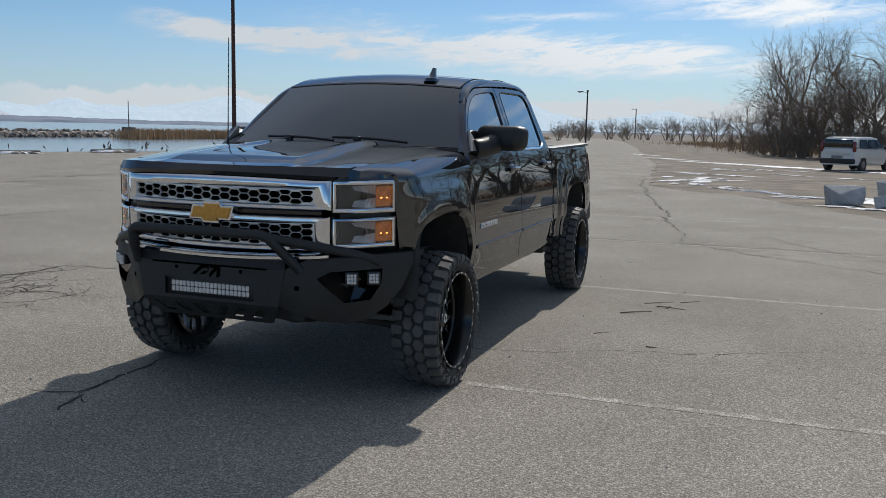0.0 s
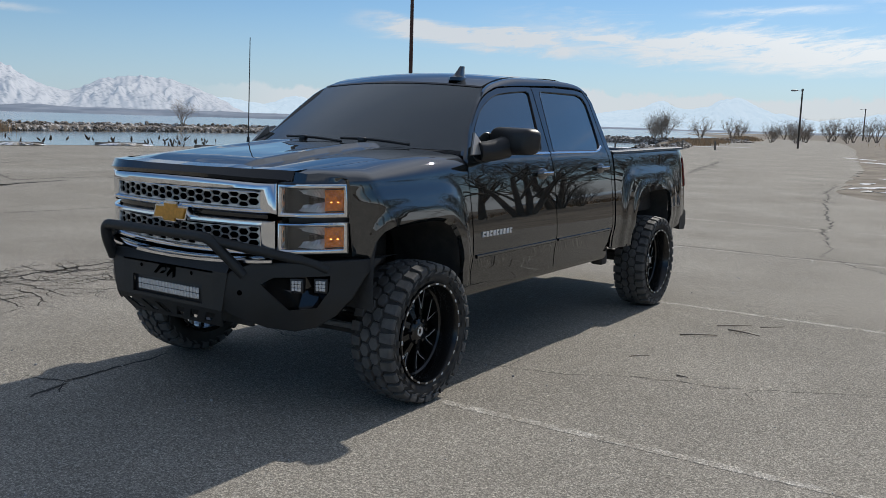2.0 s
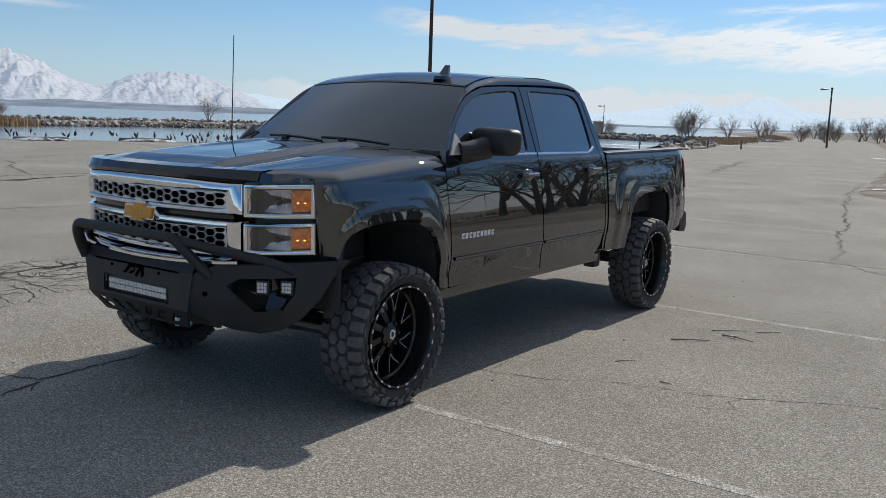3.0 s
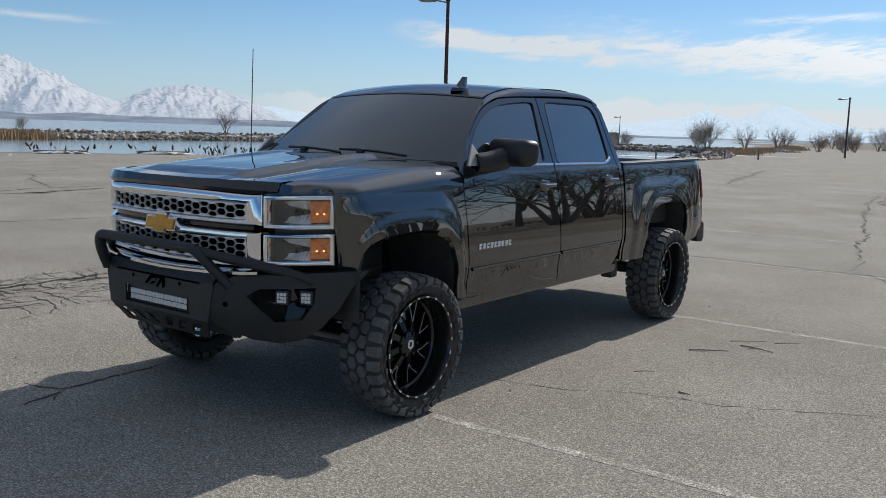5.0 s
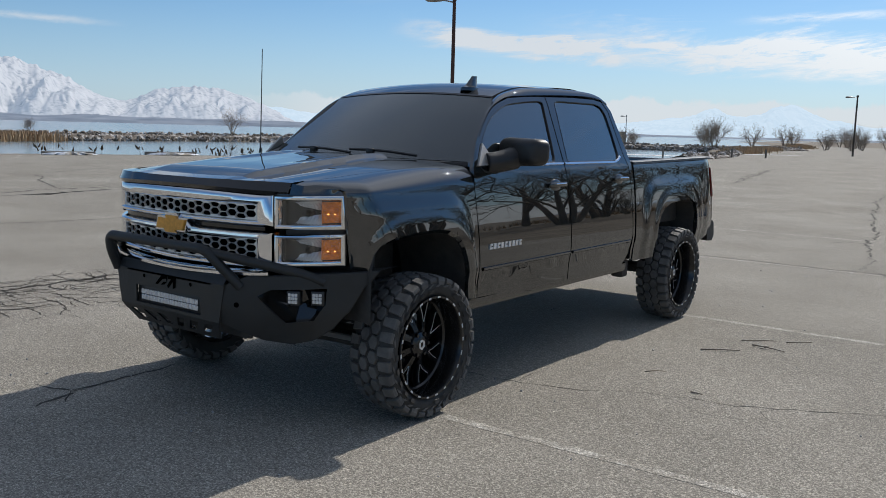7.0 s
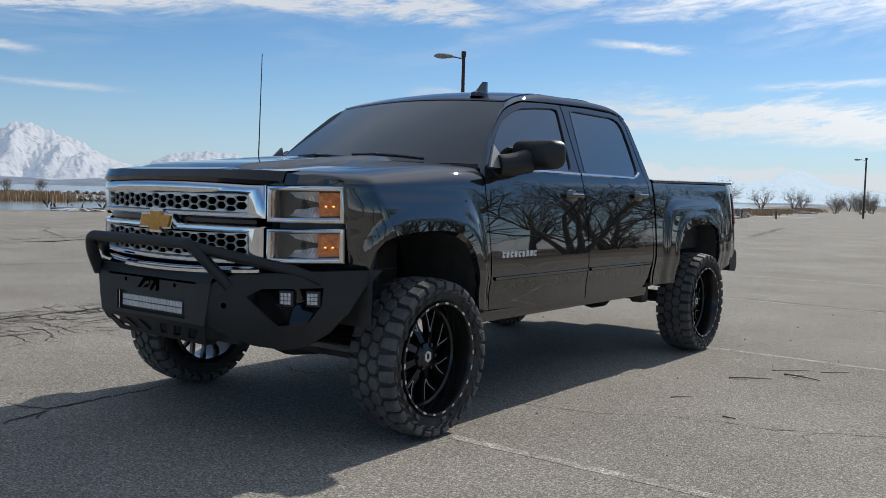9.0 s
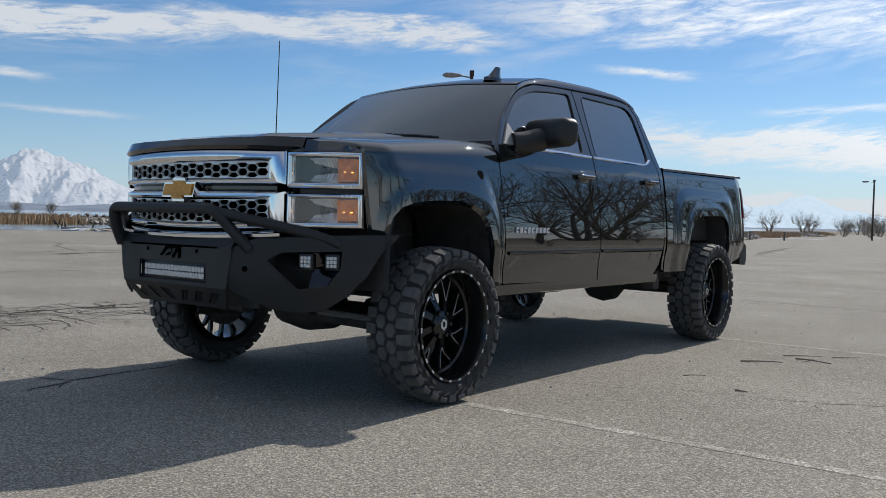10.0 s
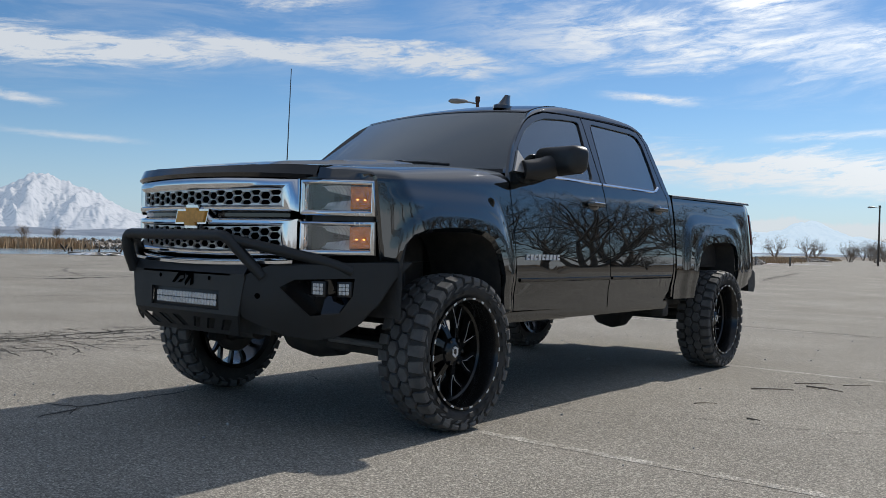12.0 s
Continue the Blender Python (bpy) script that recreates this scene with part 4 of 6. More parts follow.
# ---- underbody ----
for s in (1, -1):
    part("frame_rail", block(*sorted((s * 0.40, s * 0.50)), -0.75, 4.55, 0.56, 0.70, 0.015), UNDER, truck)
    part("control_arm", tube([(s * 0.30, -0.20, 0.42), (s * 0.60, -0.10, 0.40), (s * 0.86, 0.0, 0.33)], (0.05, 0.04), 8), UNDER, truck)
    part("control_arm", tube([(s * 0.30, 0.22, 0.44), (s * 0.60, 0.12, 0.41), (s * 0.86, 0.0, 0.33)], (0.05, 0.04), 8), UNDER, truck)
    part("tie_rod", tube([(s * 0.25, -0.30, 0.45), (s * 0.80, -0.17, 0.42)], 0.018, 8), GREY_METAL, truck)
    part("shock_absorber", tube([(s * 0.62, 0.02, 0.40), (s * 0.58, 0.03, 0.95)], 0.04, 10), UNDER, truck)
    part("mud_flap", block(*sorted((s * 0.84, s * 0.95)), 2.74, 2.85, 0.46, 0.61, 0.02), UNDER, truck)
    part("leaf_spring", block(*sorted((s * 0.52, s * 0.59)), 3.0, 4.3, 0.50, 0.56, 0.01), UNDER, truck)
part("skid_plate", sheet([(-0.38, -0.74), (0.38, -0.74), (0.36, 0.35), (-0.36, 0.35)], lambda x, y: (x, y, 0.50 - 0.075 * smooth01((y + 0.75) / 0.5)), (0, 0, 0.015), 0.2), UNDER, truck)
part("front_differential", lathe([(-0.25, 0.05), (-0.2, 0.12), (0, 0.15), (0.2, 0.12), (0.25, 0.05)], 16, axis_m=pose(0, 0.02, 0.43)), UNDER, truck)
part("front_axle_shaft", tube([(-0.85, 0, 0.42), (0.85, 0, 0.42)], 0.03, 8), UNDER, truck)
part("rear_axle", tube([(-0.85, 3.645, 0.425), (0.85, 3.645, 0.425)], 0.05, 10), UNDER, truck)
part("rear_differential", lathe([(-0.2, 0.05), (-0.12, 0.14), (0, 0.17), (0.12, 0.14), (0.2, 0.05)], 16, axis_m=pose(0.05, 3.645, 0.425)), UNDER, truck)
# unseen box added to stop sunlight leaking through the empty bay
part("bay_light_block", block(-0.48, 0.48, -0.55, 0.42, 0.62, 1.22, 0.06, seg=3), UNDER, truck, "unseen dark block under the hood that stops light")
part("radiator", block(-0.62, 0.62, -0.70, -0.62, 0.62, 1.20, 0.02), UNDER, truck)
part("gearbox", block(-0.25, 0.25, 0.4, 1.7, 0.46, 0.75, 0.08, seg=3), UNDER, truck)
part("muffler", block(0.10, 0.38, 1.85, 2.45, 0.42, 0.60, 0.07, seg=3), UNDER, truck)
part("drive_shaft", tube([(0.0, 1.7, 0.55), (0.05, 3.5, 0.45)], 0.04, 8), UNDER, truck)
part("fuel_tank", block(-0.85, -0.35, 1.2, 2.6, 0.48, 0.70, 0.06, seg=3), UNDER, truck)
part("floor_pan", block(-0.95, 0.95, 0.58, 2.72, 0.60, 0.655, 0.01), UNDER, truck)


# ---- wheels ----
R_TYRE = 0.409


def crown(x):
    """Radius of the tread over the tyre's width: highest in the middle, rounded at the shoulders."""
    u = min(abs(x - 0.9715) / 0.165, 1.0)
    return R_TYRE - 0.0165 * u**2.6


def tread_blocks():
    """Mud-terrain lugs: two staggered rows of six-sided blocks between shoulder lugs."""
    b = bmesh.new()
    n = 31
    pitch = 2 * math.pi / n
    rng = random.Random(4)

    def lug(poly, shrink=0.86, deep=0.020):
        cx, ca = sum(p[0] for p in poly) / len(poly), sum(p[1] for p in poly) / len(poly)
        rows = []
        for k, dr in ((1.0, -deep), (0.5 + shrink / 2, -0.003), (shrink, 0.0)):
            rows.append([])
            for x, a in poly:
                xx, aa = cx + (x - cx) * k, ca + (a - ca) * k
                r = crown(xx) + dr
                rows[-1].append(Vector((xx, r * math.cos(aa), r * math.sin(aa))))
        loft(rows, closed=True, bm=b)
        b.verts.ensure_lookup_table()
        b.faces.new(b.verts[-len(poly):])

    for k in range(n):
        a = k * pitch
        for row, xc in ((0, 0.934), (1, 1.009)):
            c = a + (0.5 * pitch if row else 0) + rng.uniform(-0.03, 0.03) * pitch
            w, h = 0.0385, pitch * 0.47
            lug([(xc - w, c), (xc - w * 0.5, c - h), (xc + w * 0.5, c - h * 0.9), (xc + w, c + h * 0.1), (xc + w * 0.5, c + h), (xc - w * 0.5, c + h * 0.9)])
        for side in (1, -1):
            c = a + (0.5 * pitch if side < 0 else 0)
            long = k % 2
            x0, x1 = 0.9715 + side * (0.076 if long else 0.082), 0.9715 + side * (0.160 if long else 0.152)
            h = pitch * 0.385
            lug([(x0, c - h * 0.8), (x1, c - h), (x1, c + h), (x0, c + h * 0.8)][::side], 0.9)
            # the lug runs down the shoulder and ends in a slanted side biter
            lo, hi = [], []
            drop = 0.356 if long else 0.367
            for x, r in ((0.148, 0.3975), (0.159, 0.392), (0.1635, 0.377), (0.160, drop), (0.148, drop)):
                lo.append(Vector((0.9715 + side * x, r * math.cos(c - h * 0.92), r * math.sin(c - h * 0.92))))
                hi.append(Vector((0.9715 + side * x, r * math.cos(c + h * 0.92), r * math.sin(c + h * 0.92))))
            loft([lo, hi], closed=True, caps=True, bm=b)
            lo, hi = [], []
            for x, r, da in ((0.152, 0.362, 0.0), (0.1625, 0.360, 0.0), (0.1620, 0.343, 0.45), (0.152, 0.343, 0.45)):
                lo.append(Vector((0.9715 + side * x, r * math.cos(c + (da - 0.1) * pitch), r * math.sin(c + (da - 0.1) * pitch))))
                hi.append(Vector((0.9715 + side * x, r * math.cos(c + (da + 0.22) * pitch), r * math.sin(c + (da + 0.22) * pitch))))
            loft([lo, hi], closed=True, caps=True, bm=b)
    return b


def narrow(bm):
    for v in bm.verts:
        v.co.x = 1.119 + (v.co.x - 1.13) * 0.86
    return bm


def make_wheel():
    """Wheel whose outer face looks to +x, centred on its axle at the origin of y and z."""
    wheel = new("wheel")
    c = 0.9715
    prof = [(c - 0.125, 0.27), (c - 0.15, 0.30), (c - 0.158, 0.338), (c - 0.155, 0.362), (c - 0.142, 0.378), (c - 0.11, 0.388), (c, 0.393), (c + 0.11, 0.388), (c + 0.142, 0.378), (c + 0.154, 0.362), (c + 0.157, 0.340), (c + 0.152, 0.313), (c + 0.142, 0.297), (c + 0.136, 0.292), (c + 0.10, 0.27)]
    tyre = part("tyre", narrow(lathe(prof, 80)), RUBBER, wheel, "black mud-terrain tyre", angle=50)
    part("tread", narrow(tread_blocks()), TREAD, tyre, "chunky dusty tread lugs", smooth=False)
    lip = [(c + 0.138, 0.293), (c + 0.146, 0.290), (c + 0.146, 0.279), (c + 0.138, 0.274), (c + 0.05, 0.262), (c + 0.03, 0.262), (c + 0.02, 0.252), (c - 0.14, 0.248), (c - 0.15, 0.275)]
    rim = part("rim", lathe(lip, 80), RIM, wheel, "gloss black deep-dish rim")
    for k in range(22):
        a = 2 * math.pi * k / 22
        h = 0.045 if k % 2 else 0.036
        b = bmesh.new()
        loft([[Vector((c + 0.1472, r * math.cos(a + t * h), r * math.sin(a + t * h))) for t in (-1, -0.33, 0.33, 1)] for r in (0.2800, 0.2895)], bm=b)
        part("milled_dash", thicken(b, (-0.002, 0, 0)), MILLED, rim, smooth=False)
    hub = part("hub", lathe([(c - 0.10, 0.10), (c + 0.02, 0.088), (c + 0.05, 0.07), (c + 0.058, 0.05), (c + 0.062, 0.043), (c + 0.062, 0.0005)], 32), RIM, wheel)
    part("cap_mark", prism([(0.0, 0.03), (0.024, 0.018), (0.024, -0.014), (0.0, -0.03), (-0.024, -0.014), (-0.024, 0.018), (-0.012, 0.014), (-0.012, -0.008), (0.0, -0.016), (0.012, -0.008), (0.012, 0.012), (0.0, 0.018), (-0.01, 0.014), (-0.018, 0.024)], lambda y, z: (c + 0.0625, y, z), (0.003, 0, 0)), MILLED, hub, "plain bright cap mark", smooth=False)
    for k in range(8):
        a0 = 2 * math.pi * (k + 0.3) / 8
        for t in (-1, 1):
            b = bmesh.new()
            rows = []
            for r, off, x, w, d in ((0.05, 0.06, 0.046, 0.016, 0.035), (0.10, 0.075, 0.034, 0.0135, 0.032), (0.135, 0.085, 0.022, 0.0125, 0.03), (0.18, 0.15 if t > 0 else 0.12, 0.010, 0.0115, 0.03), (0.225, 0.24 if t > 0 else 0.15, 0.002, 0.0115, 0.03), (0.264, 0.285 if t > 0 else 0.17, -0.003, 0.015, 0.03)):
                a = a0 + t * off + 0.14 * (r - 0.05) / 0.2
                o, q = Vector((0, math.cos(a), math.sin(a))), Vector((0, -math.sin(a), math.cos(a)))
                rows.append([o * r + q * w * sgn + Vector((c + x - (0 if f else d), 0, 0)) for sgn, f in ((-1, 0), (-0.7, 1), (0.7, 1), (1, 0))])
            loft(rows, closed=True, caps=True, bm=b)
            spoke = part("spoke", b, RIM, wheel)
            e = bmesh.new()
            tube([(rw[1] if t > 0 else rw[2]) + Vector((0.0006, 0, 0)) for rw in rows[2:]], 0.0022, 4, bm=e, smooth=0)
            part("milled_edge", e, MILLED, spoke, smooth=False)
    for k in range(8):
        a0 = 2 * math.pi * (k + 0.3) / 8 + 0.15
        ring = bmesh.new()
        tube([Vector((c + 0.0005, 0.2575 * math.cos(a0 + u), 0.2575 * math.sin(a0 + u))) for u in (-0.13, -0.04, 0.05, 0.14, 0.23)], 0.0022, 4, bm=ring, smooth=0)
        part("milled_arc", ring, MILLED, rim, smooth=False)
    for k in range(26):
        a = 2 * math.pi * k / 26
        if k % 13 in (5, 6, 12):
            continue
        bar_ = bmesh.new()
        loft([[Vector((c + 0.1525 - 0.006 * abs(r - 0.33) / 0.02 + dx, r * math.cos(a + u), r * math.sin(a + u))) for u in (-0.055, 0.055)] for r, dx in ((0.310, 0.0), (0.312, 0.005), (0.333, 0.005), (0.335, 0.0))], bm=bar_)
        part("sidewall_bar", bar_, RUBBER, tyre, smooth=False)
    for k in range(6):
        a = 2 * math.pi * k / 6
        part("lug_nut", lathe([(c + 0.035, 0.011), (c + 0.062, 0.010), (c + 0.064, 0.0005)], 8, axis_m=pose(0, 0.066 * math.cos(a), 0.066 * math.sin(a))), RIM, hub)
    part("brake_disc", lathe([(c - 0.12, 0.02), (c - 0.12, 0.165), (c - 0.09, 0.165), (c - 0.09, 0.02)], 40), UNDER, wheel, "dark brake disc")
    part("brake_caliper", block(c - 0.15, c - 0.06, 0.10, 0.19, -0.09, 0.09, 0.02), UNDER, wheel)
    return wheel


first = make_wheel()
first.parent = truck
first.matrix_basis = pose(-0.008, 0, R_TYRE + 0.001)
for m in (pose(-0.008, 3.645, R_TYRE + 0.001, 31, 0, 0), pose(0.09, 0, R_TYRE + 0.001, 0, 0, 180), pose(0.06, 3.645, R_TYRE + 0.001, 50, 0, 180)):
    copy_thing(first, m)


# ---- ground, lot, water ----
shore_x = curve([-500, -60, 10, 20, 27, 34, 45, 56, 70, 98, 112, 170, 240, 500, 1500, 4600], [-60, -38, -37.5, -37.5, -33.5, -31.5, -25.5, -21.5, -23.5, -32, -38, -52, -70, -160, -400, -900])
EAST = [(-41, 240), (-25, 170), (-12, 100), (-7.5, 70), (-2.6, 40), (-0.5, 22), (0.9, 20.2), (2, 19.5), (3.4, 16.8), (5, 13.8), (9, 10.5), (16, 8), (30, 5), (75, -8), (75, -60)]


def ground_z(x, y):
    d = x - shore_x(y)
    return -0.012 + 0.05 * noise.noise((x * 0.15, y * 0.15, 3)) * smooth01((x - 6) / 6) - 1.6 * smooth01(-d / 2.5)


gx = np.unique(np.concatenate([np.linspace(-4600, -300, 14), np.linspace(-300, -60, 10), np.linspace(-60, -14, 47), np.linspace(-14, 60, 26), np.linspace(60, 400, 10), np.linspace(400, 4600, 10)]))
gy = np.unique(np.concatenate([np.linspace(-500, -40, 8), np.linspace(-40, 130, 86), np.linspace(130, 500, 40), np.linspace(500, 4600, 14)]))
b = bmesh.new()
loft([[(x, y, ground_z(x, y)) for x in gx] for y in gy], bm=b)
tagged(finish(b, "ground", DIRT), "brown dirt ground beside the lot", "ground", kind="structure")
west = [(shore_x(y) + 1.2, y) for y in (-60, 0, 15, 22, 27, 31, 36, 42, 50, 56, 62, 70, 82, 98, 110, 140, 170, 200, 240)]
rng = random.Random(11)
edge = []
for (x0, y0), (x1, y1) in zip(EAST, EAST[1:]):
    n = max(2, int(math.hypot(x1 - x0, y1 - y0) / 0.8)) if y0 < 60 else 6
    for k in range(n):
        t = k / n
        edge.append((x0 + (x1 - x0) * t + rng.uniform(-0.15, 0.15), y0 + (y1 - y0) * t + rng.uniform(-0.15, 0.15)))
b = bmesh.new()
f = b.faces.new([b.verts.new((x, y, 0.0)) for x, y in west + edge + [EAST[-1]]])
got = bmesh.ops.extrude_face_region(b, geom=[f])
for v in got["geom"]:
    if isinstance(v, bmesh.types.BMVert):
        v.co.z -= 0.10
pavement = tagged(finish(b, "pavement", ASPHALT, smooth=False), "weathered grey asphalt parking lot with cracks", "asphalt", kind="structure")
b = bmesh.new()
b.faces.new([b.verts.new(p) for p in ((-4600, -500, -0.4), (-16, -500, -0.4), (-16, 4600, -0.4), (-4600, 4600, -0.4))])
tagged(finish(b, "water", WATER, smooth=False), "calm pale grey-blue lake water", "lake", kind="structure")

# faded parking lines
for x0, x1, yc, turn in ((1.15, 7.5, 0.07, 0.8), (1.0, 9.0, 3.83, 0.4), (-4.5, 9.5, 7.83, 0.2), (-20, 9, 11.7, 0.2)):
    b = bmesh.new()
    n = 40
    rows = [[(x0 + (x1 - x0) * k / n, yc + math.tan(radians(turn)) * (x1 - x0) * k / n + e * (0.036 + 0.010 * noise.noise((k * 0.9, e * 3, yc))), 0.0016) for k in range(n + 1)] for e in (-1, 1)]
    loft(rows, bm=b)
    tagged(finish(b, "parking_line", LINE, smooth=False), "faded worn white parking line", "road marking", kind="structure")
for x, y, a in ((-35.2, 24.2, 150), (-34.6, 28.5, 150), (-29.8, 31.0, 148), (-36.4, 17.0, 150)):
    b = block(-0.06, 0.06, -2.2, 2.2, 0.001, 0.005, 0, m=pose(x + 2.2, y - 1.0, 0, 0, 0, a - 90))
    tagged(finish(b, "parking_line", LINE, smooth=False), "faded worn white parking line", "road marking", kind="structure")


def crack(points, width, seed, wobble=0.05, forks=3):
    """A ragged dark line on the asphalt, with short forks."""
    r = random.Random(seed)
    b = bmesh.new()

    def line(pts, w):
        fine = []
        for (xa, ya), (xb, yb) in zip(pts, pts[1:]):
            n = max(2, int(math.hypot(xb - xa, yb - ya) / 0.055))
            for k in range(n):
                t = k / n
                fine.append((xa + (xb - xa) * t, ya + (yb - ya) * t))
        fine.append(pts[-1])
        out, ox, oy = [], 0.0, 0.0
        for x, y in fine:
            ox, oy = ox * 0.8 + r.uniform(-1, 1) * wobble * 0.35, oy * 0.8 + r.uniform(-1, 1) * wobble * 0.35
            out.append((x + ox, y + oy))
        lo, hi = [], []
        for k, (x, y) in enumerate(out):
            xn, yn = out[min(k + 1, len(out) - 1)]
            xp, yp = out[max(k - 1, 0)]
            d = math.hypot(xn - xp, yn - yp) or 1
            ww = 1.35 * w * r.uniform(0.35, 1.25) * min(1, 0.3 + 4 * min(k, len(out) - 1 - k) / len(out))
            nx, ny = -(yn - yp) / d * ww / 2, (xn - xp) / d * ww / 2
            lo.append((x - nx, y - ny, 0.002))
            hi.append((x + nx, y + ny, 0.002))
        loft([lo, hi], bm=b)
        return out

    main = line(points, width)
    for _ in range(forks):
        x, y = r.choice(main)
        a, ln = r.uniform(0, 6.28), r.uniform(0.15, 0.7)
        line([(x, y), (x + ln * 0.5 * math.cos(a), y + ln * 0.5 * math.sin(a)), (x + ln * math.cos(a + 0.5), y + ln * math.sin(a + 0.5))], width * 0.55)
    ob = finish(b, "asphalt_crack", CRACK, smooth=False)
    return tagged(ob, "ragged dark crack in the asphalt", "crack", kind="structure")


crack([(-1.12, -1.12), (-0.97, -1.09), (-0.84, -1.03), (-0.84, -0.84), (-0.86, -0.62), (-0.83, -0.39), (-0.87, -0.2)], 0.018, 1, 0.04, 1)
crack([(-0.95, 0.78), (-0.65, 0.62), (-0.47, 0.68), (-0.23, 0.71)], 0.008, 60, 0.05, 1)
crack([(-0.23, 0.71), (0.2, 0.85), (0.93, 0.95), (1.41, 1.07), (2.07, 1.38), (2.55, 1.5), (3.4, 1.9), (5.0, 2.4)], 0.006, 61, 0.07, 5)
crack([(-0.72, -1.35), (-0.76, -1.21), (-0.8, -1.06)], 0.03, 2, 0.05, 0)
crack([(1.72, 8.2), (1.42, 10.1), (1.3, 10.6), (0.95, 12.6), (0.1, 17.0), (-0.75, 21.9), (-1.5, 28)], 0.035, 4, 0.12, 14)
crack([(1.72, 8.2), (2.4, 7.4), (3.6, 6.6), (5.2, 5.6)], 0.02, 5, 0.1, 6)
crack([(-6.7, 28), (-8.3, 35.2), (-10.4, 45.4)], 0.09, 6, 0.3, 3)
crack([(-14, 1.2), (-9.8, 2.4), (-9.6, 3.2), (-9.4, 4.2), (-8.5, 8.0)], 0.035, 7, 0.15, 8)
crack([(-20, 3.0), (-15.3, 4.9), (-16, 7.9), (-15, 14)], 0.07, 8, 0.2, 6)
crack([(-14.66, 5.5), (-14.69, 6.16), (-14.81, 6.98), (-15.01, 8.03), (-15.12, 8.44)], 0.16, 50, 0.12, 6)
crack([(-21.55, 9.85), (-20.18, 9.41), (-19.11, 8.69), (-17.0, 7.88), (-15.86, 7.53)], 0.05, 51, 0.1, 4)
crack([(-22.1, 10.46), (-23.18, 12.13), (-23.85, 13.73)], 0.05, 52, 0.1, 4)
crack([(-3, 7.98), (0, 7.97), (2, 7.96), (5, 8.05)], 0.02, 9, 0.06, 5)
crack([(2.6, 9.9), (3.3, 8.6), (4.6, 6.9)], 0.016, 10, 0.08, 4)
rng = random.Random(3)
for k in range(34):
    x, y = -4.15 + rng.gauss(0, 0.42), 0.35 + rng.gauss(0, 0.85)
    a = rng.choice((1.2, 1.35, 1.5, 0.2, -0.1)) + rng.uniform(-0.3, 0.3)
    ln = rng.uniform(0.3, 1.0)
    crack([(x, y), (x + ln * math.cos(a), y + ln * math.sin(a))], 0.016, 70 + k, 0.09, 3)
for pts, w, sd in (([(-5.5, -1.6), (-4.7, -0.3), (-4.2, 0.3), (-4.3, 1.1), (-4.3, 2.6)], 0.05, 40), ([(-4.3, -1.3), (-3.5, -0.45), (-3.24, -0.02), (-2.85, -0.14)], 0.014, 41), ([(-3.6, 0.45), (-3.1, 0.9), (-3.0, 1.5)], 0.012, 42)):
    crack(pts, w, sd, 0.1, 8)

# loose grit and small stones on the asphalt
b = bmesh.new()
rng = random.Random(8)
for k in range(420):
    x, y = rng.uniform(-2.0, 7.0), rng.uniform(-3.2, 9.0)
    r = rng.choice((0.003, 0.004, 0.005, 0.006, 0.009))
    q = bmesh.ops.create_icosphere(b, subdivisions=1, radius=r, matrix=Matrix.LocRotScale((x, y, r * 0.4), Euler((rng.uniform(0, 3), rng.uniform(0, 3), 0)), (1, rng.uniform(0.6, 1.4), 0.7)))
tagged(finish(b, "loose_grit", ROCK), "small loose stones scattered on asphalt", "gravel", kind="stuff")


def twig(points, r, forks=()):
    b = bmesh.new()
    tube(points, (r, r * 0.4), 6, bm=b, smooth=1)
    for f in forks:
        tube(f, (r * 0.6, r * 0.25), 5, bm=b, smooth=1)
    return tagged(finish(b, "twig", BARK), "dry broken twig lying on the asphalt", "stick", group="twigs on the asphalt")


twig([(1.685, 2.627, 0.008), (1.80, 2.71, 0.012), (1.926, 2.80, 0.008)], 0.007, [[(1.78, 2.70, 0.01), (1.80, 2.64, 0.006)]])
twig([(1.94, 3.06, 0.008), (2.06, 3.03, 0.014), (2.20, 3.01, 0.006)], 0.007, [[(2.02, 3.04, 0.012), (2.06, 3.13, 0.006)], [(2.06, 3.03, 0.012), (2.02, 2.97, 0.006)]])
twig([(1.82, 3.16, 0.005), (1.94, 3.26, 0.008), (2.05, 3.35, 0.005)], 0.004)
twig([(2.12, 3.35, 0.005), (2.28, 3.50, 0.005)], 0.004)
twig([(2.05, 1.49, 0.006), (2.13, 1.48, 0.006)], 0.006)
twig([(1.62, 1.75, 0.004), (1.66, 1.81, 0.006), (1.73, 1.86, 0.004)], 0.0035)


# ---- stones, snow ----
def boulder(x, y, w, d, h, seed, turn):
    """An angular quarried block: the hull of scattered points, its edges worn."""
    r = random.Random(seed)
    b = bmesh.new()
    for k in range(15):
        p = Vector((r.uniform(-1, 1), r.uniform(-1, 1), r.uniform(-1, 1)))
        p /= max(abs(p.x), abs(p.y), abs(p.z)) ** 0.8 * p.length ** 0.2
        b.verts.new((p.x * w / 2, p.y * d / 2, p.z * h / 2))
    got = bmesh.ops.convex_hull(b, input=b.verts[:])
    bmesh.ops.delete(b, geom=list({v for v in got["geom_interior"] + got["geom_unused"] if isinstance(v, bmesh.types.BMVert)}), context="VERTS")
    bmesh.ops.bevel(b, geom=b.edges[:], offset=0.010 * w, segments=1, affect="EDGES", profile=0.5)
    bmesh.ops.transform(b, matrix=pose(x, y, h * 0.42, 0, 0, turn), verts=b.verts)
    return tagged(finish(b, "boulder", ROCK, angle=12), "blue-grey angular boulder beside melting snow", "rock", group="boulders by the lot")


